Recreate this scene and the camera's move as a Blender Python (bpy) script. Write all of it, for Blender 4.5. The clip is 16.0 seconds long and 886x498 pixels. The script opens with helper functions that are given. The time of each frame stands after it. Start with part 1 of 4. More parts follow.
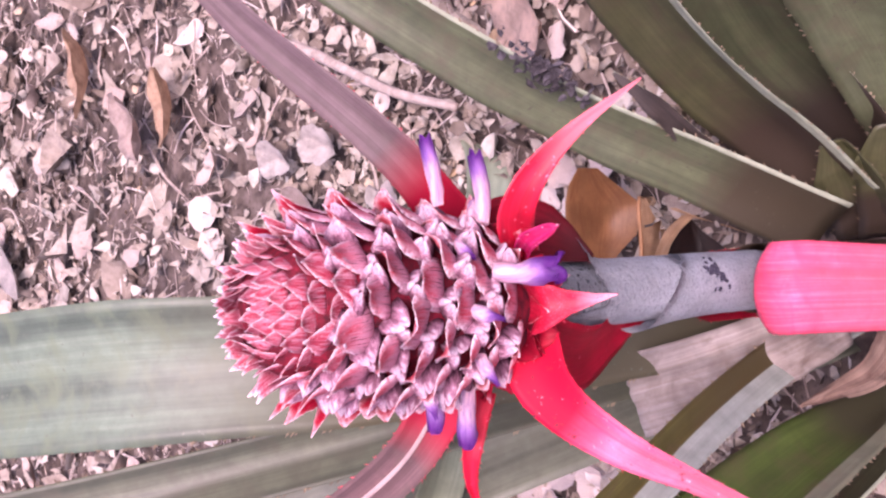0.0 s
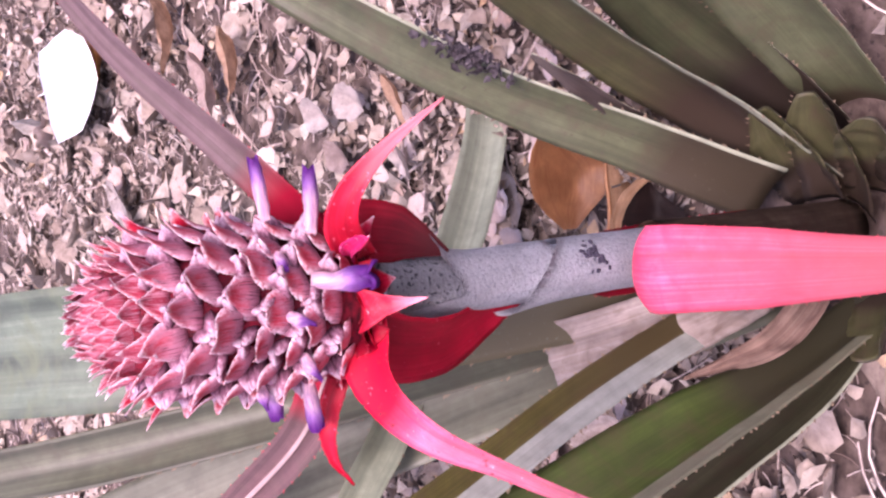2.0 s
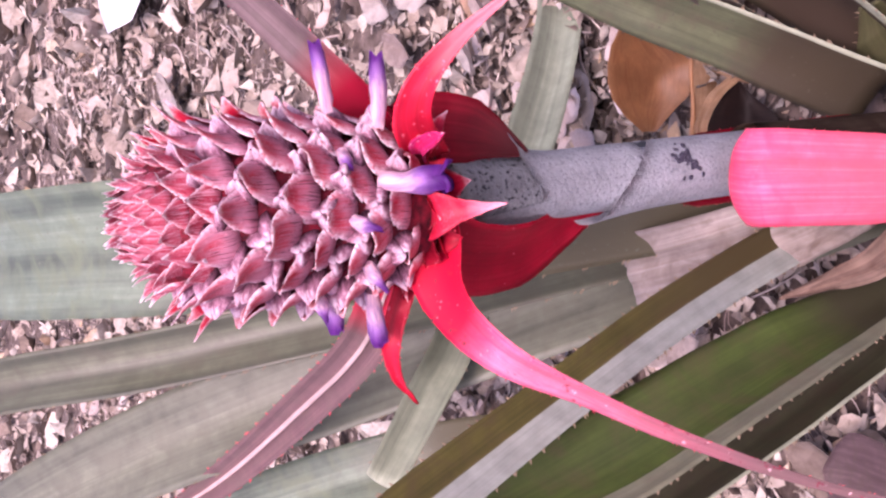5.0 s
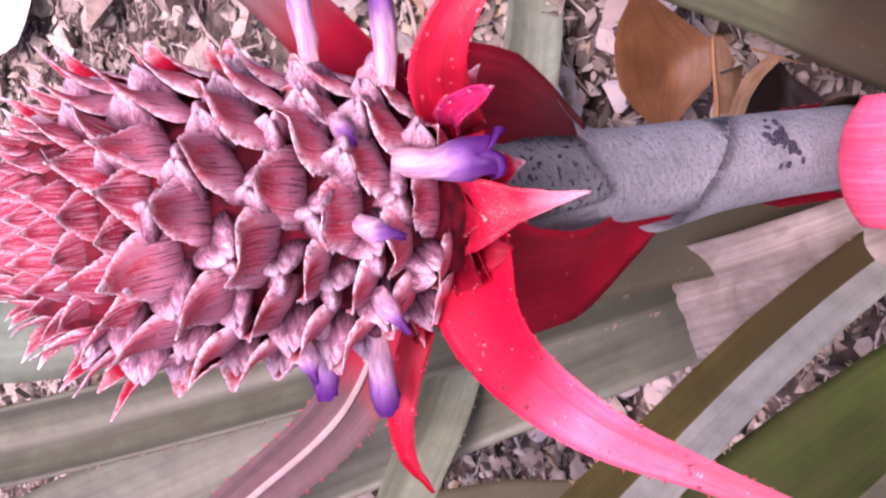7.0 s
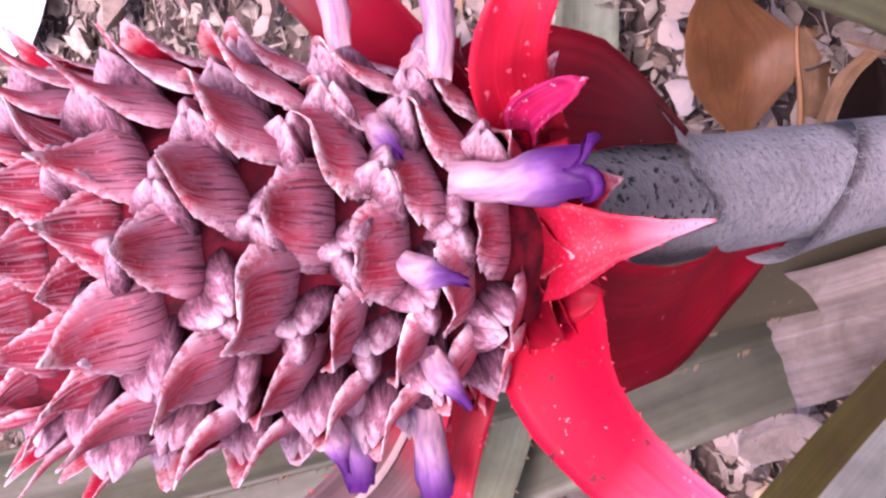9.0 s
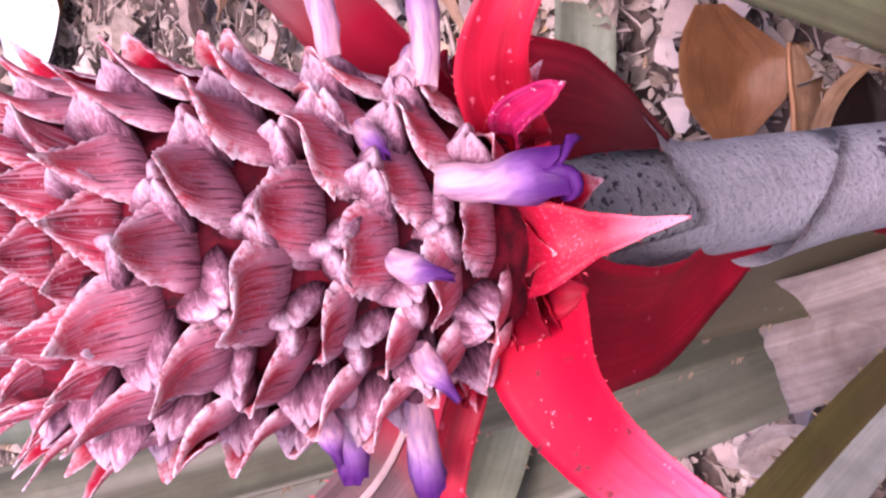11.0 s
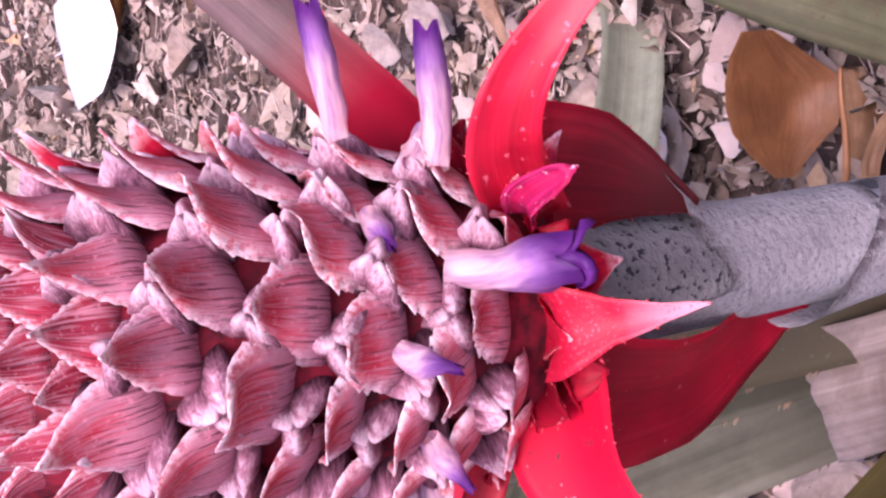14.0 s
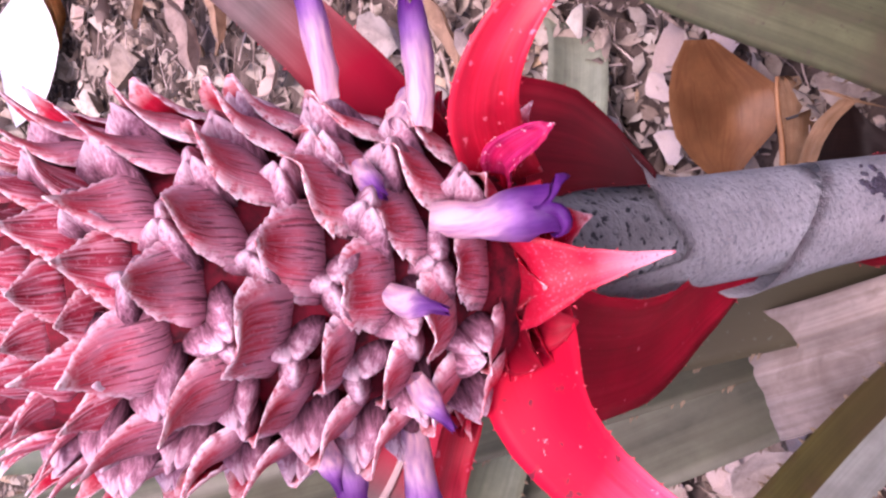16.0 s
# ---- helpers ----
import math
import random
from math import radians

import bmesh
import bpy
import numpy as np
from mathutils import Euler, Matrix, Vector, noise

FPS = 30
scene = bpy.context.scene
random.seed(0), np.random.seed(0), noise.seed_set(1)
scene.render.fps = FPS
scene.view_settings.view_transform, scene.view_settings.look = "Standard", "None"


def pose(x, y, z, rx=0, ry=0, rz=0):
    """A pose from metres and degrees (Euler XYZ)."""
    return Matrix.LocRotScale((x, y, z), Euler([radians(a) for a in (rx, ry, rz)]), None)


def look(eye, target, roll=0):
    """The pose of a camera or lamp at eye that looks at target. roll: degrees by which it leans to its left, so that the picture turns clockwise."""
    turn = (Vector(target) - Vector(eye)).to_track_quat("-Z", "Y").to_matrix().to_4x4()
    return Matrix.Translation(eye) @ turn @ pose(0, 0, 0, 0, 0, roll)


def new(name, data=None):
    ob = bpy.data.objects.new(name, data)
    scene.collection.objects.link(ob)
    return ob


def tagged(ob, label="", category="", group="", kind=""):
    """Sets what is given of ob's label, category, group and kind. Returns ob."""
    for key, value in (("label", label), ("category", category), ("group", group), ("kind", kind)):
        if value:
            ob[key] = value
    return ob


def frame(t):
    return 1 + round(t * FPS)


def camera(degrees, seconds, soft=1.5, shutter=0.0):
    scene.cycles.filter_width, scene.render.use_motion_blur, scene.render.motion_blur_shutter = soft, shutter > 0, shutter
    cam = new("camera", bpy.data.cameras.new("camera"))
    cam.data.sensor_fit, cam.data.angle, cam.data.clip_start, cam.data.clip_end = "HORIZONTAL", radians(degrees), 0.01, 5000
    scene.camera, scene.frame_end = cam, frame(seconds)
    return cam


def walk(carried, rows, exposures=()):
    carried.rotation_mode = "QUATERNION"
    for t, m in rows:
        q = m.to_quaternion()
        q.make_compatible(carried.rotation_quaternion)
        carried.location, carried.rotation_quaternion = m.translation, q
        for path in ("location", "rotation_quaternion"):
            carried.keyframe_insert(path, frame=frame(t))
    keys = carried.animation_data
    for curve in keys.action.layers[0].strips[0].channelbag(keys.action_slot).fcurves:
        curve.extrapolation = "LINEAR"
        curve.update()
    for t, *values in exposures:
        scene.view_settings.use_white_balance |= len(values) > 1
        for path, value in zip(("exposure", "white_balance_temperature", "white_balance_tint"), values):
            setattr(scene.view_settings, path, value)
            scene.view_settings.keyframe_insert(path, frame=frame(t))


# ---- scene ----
cam = camera(40.7, 16.0, 2.4)
PATH = [
    (0, (0.021, -0.034, 0.553), (-0.056, 1.461, -0.774), -92.6),
    (0.5, (0.034, -0.056, 0.529), (-0.079, 1.507, -0.713), -93.6),
    (1, (0.048, -0.087, 0.502), (-0.138, 1.487, -0.718), -94.5),
    (1.5, (0.059, -0.11, 0.5), (-0.18, 1.531, -0.618), -94.9),
    (2, (0.057, -0.141, 0.472), (-0.176, 1.542, -0.583), -97.0),
    (2.5, (0.045, -0.139, 0.461), (-0.222, 1.587, -0.513), -97.1),
    (3, (0.032, -0.136, 0.46), (-0.281, 1.596, -0.491), -97.3),
    (3.5, (0.038, -0.123, 0.462), (-0.29, 1.617, -0.467), -98.0),
    (4, (0.04, -0.122, 0.46), (-0.289, 1.607, -0.491), -97.8),
    (4.2, (0.053, -0.117, 0.466), (-0.316, 1.606, -0.481), -97.2),
    (6.3, (0.024, -0.03, 0.44), (-0.347, 1.638, -0.599), -99.5),
    (6.5, (0.016, -0.009, 0.44), (-0.325, 1.643, -0.635), -99.1),
    (7, (0.021, 0.03, 0.421), (-0.304, 1.658, -0.695), -99.0),
    (7.5, (0.024, 0.06, 0.391), (-0.301, 1.674, -0.745), -99.4),
    (8, (0.024, 0.083, 0.388), (-0.298, 1.722, -0.712), -99.1),
    (8.5, (0.018, 0.086, 0.387), (-0.299, 1.744, -0.686), -99.0),
    (8.7, (0.018, 0.087, 0.39), (-0.303, 1.741, -0.688), -98.7),
    (11, (0.014, 0.077, 0.393), (-0.254, 1.743, -0.679), -98.3),
    (11.5, (0.017, 0.084, 0.392), (-0.257, 1.765, -0.655), -97.8),
    (12, (0.016, 0.082, 0.393), (-0.252, 1.775, -0.637), -97.6),
    (12.5, (0.017, 0.077, 0.396), (-0.232, 1.825, -0.544), -97.7),
    (13, (0.022, 0.074, 0.394), (-0.246, 1.832, -0.521), -98.1),
    (13.5, (0.024, 0.075, 0.391), (-0.234, 1.809, -0.573), -98.2),
    (14, (0.027, 0.078, 0.381), (-0.238, 1.801, -0.598), -98.7),
    (14.5, (0.023, 0.077, 0.393), (-0.233, 1.826, -0.541), -98.4),
    (15, (0.019, 0.077, 0.392), (-0.241, 1.817, -0.559), -98.3),
    (15.5, (0.011, 0.077, 0.389), (-0.234, 1.809, -0.581), -97.9),
    (16, (0.016, 0.07, 0.397), (-0.204, 1.737, -0.685), -97.7),
]
walk(cam, [(t, look(eye, target, roll)) for t, eye, target, roll in PATH], [(0.0, 1.83, 6450, 44), (4.2, 1.80, 6500, 44), (8.7, 1.61, 6550, 50), (12.5, 1.61, 6600, 48), (16.0, 1.59, 6600, 48)])
SKY, SUN = 0.098, 1.4

# ---- light ----
world = bpy.data.worlds.new("sky")
scene.world = world
world.use_nodes = True
_wn = world.node_tree
_sky = _wn.nodes.new("ShaderNodeTexSky")
_sky.sky_type, _sky.sun_disc = "NISHITA", False
_sky.sun_elevation, _sky.sun_rotation = radians(60), radians(173)
_sky.air_density, _sky.dust_density, _sky.ozone_density = 1.0, 4.0, 1.0
_bg = _wn.nodes["Background"]
_bg.inputs["Strength"].default_value = SKY
_wn.links.new(_sky.outputs[0], _bg.inputs["Color"])
sun = new("sun", bpy.data.lights.new("sun", "SUN"))
sun.data.energy, sun.data.angle, sun.data.color = SUN, radians(24), (1.0, 0.95, 0.91)
sun.matrix_world = look((0.12, -1.05, 1.8), (0, 0, 0))


# ---- materials ----
def material(name, rough=0.6, spec=0.35):
    m = bpy.data.materials.new(name)
    m.use_nodes = True
    b = m.node_tree.nodes["Principled BSDF"]
    b.inputs["Roughness"].default_value = rough
    b.inputs["Specular IOR Level"].default_value = spec
    return m, m.node_tree, b


def coords(nt, kind="Object", scale=(1, 1, 1)):
    tc, mp = nt.nodes.new("ShaderNodeTexCoord"), nt.nodes.new("ShaderNodeMapping")
    mp.inputs["Scale"].default_value = scale
    nt.links.new(tc.outputs[kind], mp.inputs[0])
    return mp.outputs[0]


def fuzz(nt, vec, scale, detail=4.0, rough=0.55, warp=0.0):
    n = nt.nodes.new("ShaderNodeTexNoise")
    n.inputs["Scale"].default_value, n.inputs["Detail"].default_value = scale, detail
    n.inputs["Roughness"].default_value, n.inputs["Distortion"].default_value = rough, warp
    nt.links.new(vec, n.inputs["Vector"])
    return n.outputs[0]


def ramp(nt, fac, *stops):
    r = nt.nodes.new("ShaderNodeValToRGB")
    while len(r.color_ramp.elements) < len(stops):
        r.color_ramp.elements.new(0.5)
    for e, (p, c) in zip(r.color_ramp.elements, stops):
        e.position, e.color = p, (*c, 1)
    nt.links.new(fac, r.inputs[0])
    return r.outputs[0]


def mixed(nt, fac, a, b, mode="MIX"):
    m = nt.nodes.new("ShaderNodeMix")
    m.data_type, m.blend_type = "RGBA", mode
    for sock, v in ((m.inputs["Factor"], fac), (m.inputs["A"], a), (m.inputs["B"], b)):
        if isinstance(v, (int, float)):
            sock.default_value = v
        elif isinstance(v, tuple):
            sock.default_value = (*v, 1)
        else:
            nt.links.new(v, sock)
    return m.outputs["Result"]


def relief(nt, b, height, strength=0.3, dist=0.001):
    n = nt.nodes.new("ShaderNodeBump")
    n.inputs["Strength"].default_value, n.inputs["Distance"].default_value = strength, dist
    nt.links.new(height, n.inputs["Height"])
    nt.links.new(n.outputs[0], b.inputs["Normal"])


def see_through(nt, b, color, amount):
    """Thin leaves let some light through."""
    t, m = nt.nodes.new("ShaderNodeBsdfTranslucent"), nt.nodes.new("ShaderNodeMixShader")
    nt.links.new(color, t.inputs[0])
    m.inputs[0].default_value = amount
    nt.links.new(b.outputs[0], m.inputs[1])
    nt.links.new(t.outputs[0], m.inputs[2])
    nt.links.new(m.outputs[0], nt.nodes["Material Output"].inputs[0])


def varied(nt):
    return nt.nodes.new("ShaderNodeObjectInfo").outputs["Random"]


def blade_material(name, dark, mid, light, blotch, rough=0.5, spec=0.4, streak=26, through_light=0.0, blotch_at=0.62, speck=None, furrow=0.14, foot=None, end=None, end_from=0.45, foot_to=0.42, speck_scale=420.0, speck_at=0.66, scar=None, pebble=0.0, band=0.26):
    """Strap-leaf skin: fine veins along the length, broad stains across it."""
    m, nt, b = material(name, rough, spec)
    vein = fuzz(nt, coords(nt, "UV", (3, streak, 1)), 1.0, 3.0, 0.6)
    cloud = fuzz(nt, coords(nt, "UV", (16, 3, 1)), 1.0, 4.0, 0.6, 0.6)
    col = ramp(nt, vein, (0.22, dark), (0.5, mid), (0.82, light))
    mottle = fuzz(nt, coords(nt), 85.0, 5.0, 0.65)
    col = mixed(nt, 1.0, col, ramp(nt, mottle, (0.32, (0.80, 0.79, 0.78)), (0.68, (1.14, 1.14, 1.12))), "MULTIPLY")
    bands = fuzz(nt, coords(nt, "UV", (0.5, 4.0, 1)), 1.0, 2.0, 0.5, 0.2)
    col = mixed(nt, 1.0, col, ramp(nt, bands, (0.30, (1 - band, 1 - band, 1 - band)), (0.70, (1 + band, 1 + band * 0.95, 1 + band * 0.95))), "MULTIPLY")
    stain = ramp(nt, cloud, (blotch_at - 0.14, (0, 0, 0)), (blotch_at + 0.14, (1, 1, 1)))
    col = mixed(nt, stain, col, blotch)
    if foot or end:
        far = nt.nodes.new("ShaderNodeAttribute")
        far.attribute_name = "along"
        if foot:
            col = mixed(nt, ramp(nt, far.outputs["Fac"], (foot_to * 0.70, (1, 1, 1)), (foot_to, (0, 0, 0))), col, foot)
        if end:
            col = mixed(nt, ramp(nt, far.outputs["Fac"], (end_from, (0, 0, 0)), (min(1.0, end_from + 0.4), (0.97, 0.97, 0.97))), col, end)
    if speck:
        dots = ramp(nt, fuzz(nt, coords(nt), speck_scale, 2.0), (speck_at, (0, 0, 0)), (speck_at + 0.08, (1, 1, 1)))
        col = mixed(nt, dots, col, speck)
    if scar:
        marks = ramp(nt, fuzz(nt, coords(nt), 330.0, 3.0, 0.6), (0.67, (0, 0, 0)), (0.73, (0.8, 0.8, 0.8)))
        col = mixed(nt, marks, col, scar)
    nt.links.new(col, b.inputs["Base Color"])
    if pebble:
        relief(nt, b, fuzz(nt, coords(nt), 620.0, 2.0, 0.5), pebble, 0.0012)
    else:
        relief(nt, b, vein, furrow, 0.0006)
    if through_light:
        see_through(nt, b, col, through_light)
    return m


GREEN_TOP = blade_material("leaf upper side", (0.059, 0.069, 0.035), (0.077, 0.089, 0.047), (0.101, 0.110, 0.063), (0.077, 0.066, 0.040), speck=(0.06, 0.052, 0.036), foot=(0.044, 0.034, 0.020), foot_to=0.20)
# GREEN_BRIGHT and SHADE_TOP: foot colour paints in the shade low in the rosette
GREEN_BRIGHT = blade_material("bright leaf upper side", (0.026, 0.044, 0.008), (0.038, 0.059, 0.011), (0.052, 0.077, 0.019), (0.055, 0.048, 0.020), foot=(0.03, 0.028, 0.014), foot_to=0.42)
SHADE_TOP = blade_material("dark leaf upper side with shaded foot", (0.032, 0.038, 0.018), (0.044, 0.052, 0.025), (0.060, 0.068, 0.036), (0.046, 0.036, 0.022), foot=(0.020, 0.014, 0.010), foot_to=0.55)
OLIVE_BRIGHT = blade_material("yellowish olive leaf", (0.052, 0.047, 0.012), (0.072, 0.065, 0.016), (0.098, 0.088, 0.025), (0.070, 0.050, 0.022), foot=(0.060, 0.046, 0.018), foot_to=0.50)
STRIP_PALE = blade_material("pale blue-grey leaf under side", (0.215, 0.240, 0.215), (0.255, 0.280, 0.255), (0.295, 0.320, 0.290), (0.230, 0.250, 0.222), rough=0.8, spec=0.15, band=0.10)
MARGIN_GREY = blade_material("grey-green leaf margin", (0.100, 0.106, 0.068), (0.125, 0.131, 0.086), (0.152, 0.158, 0.108), (0.130, 0.120, 0.080), rough=0.6)
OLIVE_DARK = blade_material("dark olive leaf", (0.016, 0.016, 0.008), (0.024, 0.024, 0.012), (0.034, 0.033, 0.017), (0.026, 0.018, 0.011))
GREEN_COOL = blade_material("cool leaf upper side", (0.077, 0.108, 0.077), (0.104, 0.140, 0.101), (0.140, 0.176, 0.131), (0.117, 0.144, 0.086), speck=(0.10, 0.11, 0.08), foot=(0.075, 0.068, 0.04), foot_to=0.50, band=0.42)
GREY_TOP = blade_material("greyed leaf upper side", (0.085, 0.094, 0.065), (0.108, 0.117, 0.085), (0.136, 0.148, 0.109), (0.097, 0.100, 0.071), band=0.34)
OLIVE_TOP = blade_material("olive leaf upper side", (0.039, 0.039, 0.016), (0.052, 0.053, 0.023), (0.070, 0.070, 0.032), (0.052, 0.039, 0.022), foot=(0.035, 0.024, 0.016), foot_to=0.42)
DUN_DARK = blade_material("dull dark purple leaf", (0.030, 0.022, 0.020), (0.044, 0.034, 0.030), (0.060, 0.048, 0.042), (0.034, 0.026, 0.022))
PALE_UNDER = blade_material("scurfy leaf under side", (0.229, 0.259, 0.189), (0.276, 0.305, 0.226), (0.331, 0.361, 0.279), (0.258, 0.271, 0.201), rough=0.8, spec=0.15)
STRAP_PALE = blade_material("pale strap", (0.170, 0.204, 0.140), (0.221, 0.255, 0.183), (0.272, 0.302, 0.230), (0.196, 0.230, 0.162), rough=0.6)
RED_LEAF = blade_material("crimson bract", (0.437, 0.003, 0.018), (0.571, 0.008, 0.034), (0.655, 0.025, 0.063), (0.521, 0.010, 0.034), rough=0.5, through_light=0.25, speck=(0.72, 0.10, 0.17), speck_at=0.67)
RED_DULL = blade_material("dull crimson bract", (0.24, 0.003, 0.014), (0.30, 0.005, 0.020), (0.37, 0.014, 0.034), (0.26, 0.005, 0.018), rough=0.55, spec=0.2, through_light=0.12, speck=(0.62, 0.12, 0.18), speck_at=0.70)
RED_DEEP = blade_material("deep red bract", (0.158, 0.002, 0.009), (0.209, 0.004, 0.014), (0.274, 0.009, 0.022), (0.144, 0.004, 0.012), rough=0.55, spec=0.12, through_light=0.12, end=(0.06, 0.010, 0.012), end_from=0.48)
PINK_LEAF = blade_material("rose pink bract", (0.76, 0.055, 0.135), (0.82, 0.095, 0.185), (0.87, 0.19, 0.28), (0.80, 0.06, 0.14), rough=0.55, spec=0.22, streak=30, through_light=0.2, end=(0.30, 0.085, 0.085), end_from=0.57)
ROSE_LEAF = blade_material("pink bract fading", (0.79, 0.07, 0.17), (0.84, 0.145, 0.265), (0.87, 0.22, 0.34), (0.82, 0.08, 0.19), rough=0.55, spec=0.35, through_light=0.22, foot=(0.60, 0.007, 0.036), foot_to=0.29, end=(0.150, 0.090, 0.088), end_from=0.26, speck=(0.20, 0.02, 0.04), speck_scale=300.0, speck_at=0.63, scar=(0.90, 0.52, 0.58))
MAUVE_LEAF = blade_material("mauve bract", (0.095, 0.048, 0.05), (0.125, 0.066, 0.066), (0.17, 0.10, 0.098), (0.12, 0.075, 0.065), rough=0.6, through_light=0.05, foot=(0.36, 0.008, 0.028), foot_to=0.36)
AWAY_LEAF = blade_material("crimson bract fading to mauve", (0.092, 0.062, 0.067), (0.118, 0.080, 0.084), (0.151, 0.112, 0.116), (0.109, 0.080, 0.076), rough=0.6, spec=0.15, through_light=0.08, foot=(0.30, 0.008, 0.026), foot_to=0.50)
TIP_LEAF = blade_material("crimson bract with a pale tip", (0.437, 0.005, 0.022), (0.571, 0.011, 0.038), (0.655, 0.028, 0.067), (0.521, 0.011, 0.038), rough=0.5, through_light=0.22, speck=(0.80, 0.16, 0.24), speck_at=0.64, end=(0.72, 0.22, 0.26), end_from=0.55)
SPIKE_LEAF = blade_material("pink bract with a pale point", (0.62, 0.02, 0.06), (0.74, 0.05, 0.10), (0.82, 0.16, 0.22), (0.66, 0.02, 0.06), rough=0.55, through_light=0.15, foot=(0.46, 0.006, 0.03), foot_to=0.72, end=(0.80, 0.34, 0.42), end_from=0.56, speck=(0.72, 0.085, 0.145), speck_scale=1900.0, speck_at=0.60)
ROSE_RIB = blade_material("pale midrib", (0.30, 0.20, 0.19), (0.38, 0.27, 0.26), (0.46, 0.34, 0.33), (0.34, 0.22, 0.21), rough=0.6)
GREY_OLIVE = blade_material("grey olive leaf", (0.056, 0.061, 0.039), (0.071, 0.079, 0.052), (0.091, 0.100, 0.068), (0.065, 0.062, 0.042), band=0.36)
MAUVE_DEAD = blade_material("faded purple leaf", (0.085, 0.05, 0.055), (0.12, 0.075, 0.08), (0.17, 0.11, 0.115), (0.10, 0.07, 0.06), rough=0.7)
STEM_SKIN = blade_material("scurfy stem", (0.385, 0.405, 0.445), (0.465, 0.488, 0.530), (0.545, 0.570, 0.605), (0.445, 0.465, 0.505), rough=0.85, spec=0.1, streak=14, speck=(0.300, 0.315, 0.350), speck_scale=900.0, speck_at=0.56, pebble=0.5, band=0.10)
STEM_DARK = blade_material("dark scurfy stem", (0.270, 0.284, 0.306), (0.330, 0.345, 0.370), (0.395, 0.412, 0.438), (0.295, 0.308, 0.330), rough=0.9, spec=0.1, streak=14, speck=(0.060, 0.064, 0.076), speck_scale=620.0, speck_at=0.58, pebble=0.8)
DEAD_LEAF = blade_material("papery dead leaf", (0.150, 0.122, 0.108), (0.205, 0.176, 0.160), (0.275, 0.250, 0.236), (0.120, 0.092, 0.075), rough=0.85, spec=0.1, streak=18)
DEAD_BROWN = blade_material("brown dead leaf", (0.120, 0.075, 0.056), (0.180, 0.120, 0.094), (0.240, 0.180, 0.146), (0.120, 0.071, 0.056), rough=0.8, spec=0.15, streak=20)
RUST = blade_material("rusty dry leaf", (0.40, 0.185, 0.080), (0.43, 0.205, 0.090), (0.46, 0.225, 0.102), (0.31, 0.125, 0.055), rough=0.42, spec=0.5, band=0.12, furrow=0.05, streak=7, through_light=0.12, blotch_at=0.60)
RUST_PALE = blade_material("pale rusty dry leaf", (0.40, 0.245, 0.140), (0.47, 0.305, 0.185), (0.55, 0.375, 0.245), (0.36, 0.190, 0.090), rough=0.55, spec=0.3, streak=6, through_light=0.1)
VIOLET_RED = blade_material("violet-red bract tip", (0.34, 0.006, 0.07), (0.46, 0.015, 0.11), (0.60, 0.08, 0.22), (0.52, 0.008, 0.05), rough=0.55, spec=0.2, through_light=0.2, speck=(0.85, 0.5, 0.6), speck_scale=700.0, speck_at=0.66)
BASE_BROWN = blade_material("withered sheath", (0.045, 0.030, 0.022), (0.07, 0.048, 0.035), (0.11, 0.08, 0.06), (0.05, 0.03, 0.022), rough=0.8, spec=0.1)
# near-black brown: the shade inside the curled leaf is put into the colour
HOLLOW_SHADE = blade_material("shaded hollow of a dry leaf", (0.012, 0.005, 0.004), (0.020, 0.008, 0.006), (0.034, 0.014, 0.010), (0.016, 0.006, 0.005), rough=0.6)


def plain(name, a, b_col, scale, rough=0.6, spec=0.3, bump=0.0, dark=None):
    m, nt, b = material(name, rough, spec)
    n = fuzz(nt, coords(nt), scale, 5.0, 0.6)
    col = ramp(nt, n, (0.35, a), (0.66, b_col))
    if dark:
        d = ramp(nt, fuzz(nt, coords(nt), scale * 3.1, 3.0), (0.60, (0, 0, 0)), (0.70, (1, 1, 1)))
        col = mixed(nt, d, col, dark)
    nt.links.new(col, b.inputs["Base Color"])
    if bump:
        relief(nt, b, n, bump, 0.001)
    return m


SPINE = plain("spine", (0.12, 0.085, 0.055), (0.24, 0.18, 0.12), 60.0)
RED_SPINE = plain("red spine", (0.55, 0.03, 0.06), (0.75, 0.12, 0.14), 60.0)
# crimson core, darkened in colour to deepen the shade between the bracts
CORE = plain("fruit core with gap shade", (0.04, 0.003, 0.008), (0.20, 0.007, 0.022), 300.0, 0.8)
INK = plain("dark scar", (0.02, 0.018, 0.03), (0.06, 0.055, 0.08), 900.0, 0.9)
CRUMB = plain("dried petals", (0.022, 0.018, 0.022), (0.10, 0.085, 0.095), 260.0, 0.8)
SOIL = plain("soil", (0.05, 0.036, 0.03), (0.15, 0.115, 0.10), 60.0, 0.95, 0.1, 0.6, (0.035, 0.028, 0.025))
PAPER = plain("bleached leaf", (0.80, 0.80, 0.79), (0.88, 0.88, 0.88), 30.0, 0.6, 0.3, 0.0)


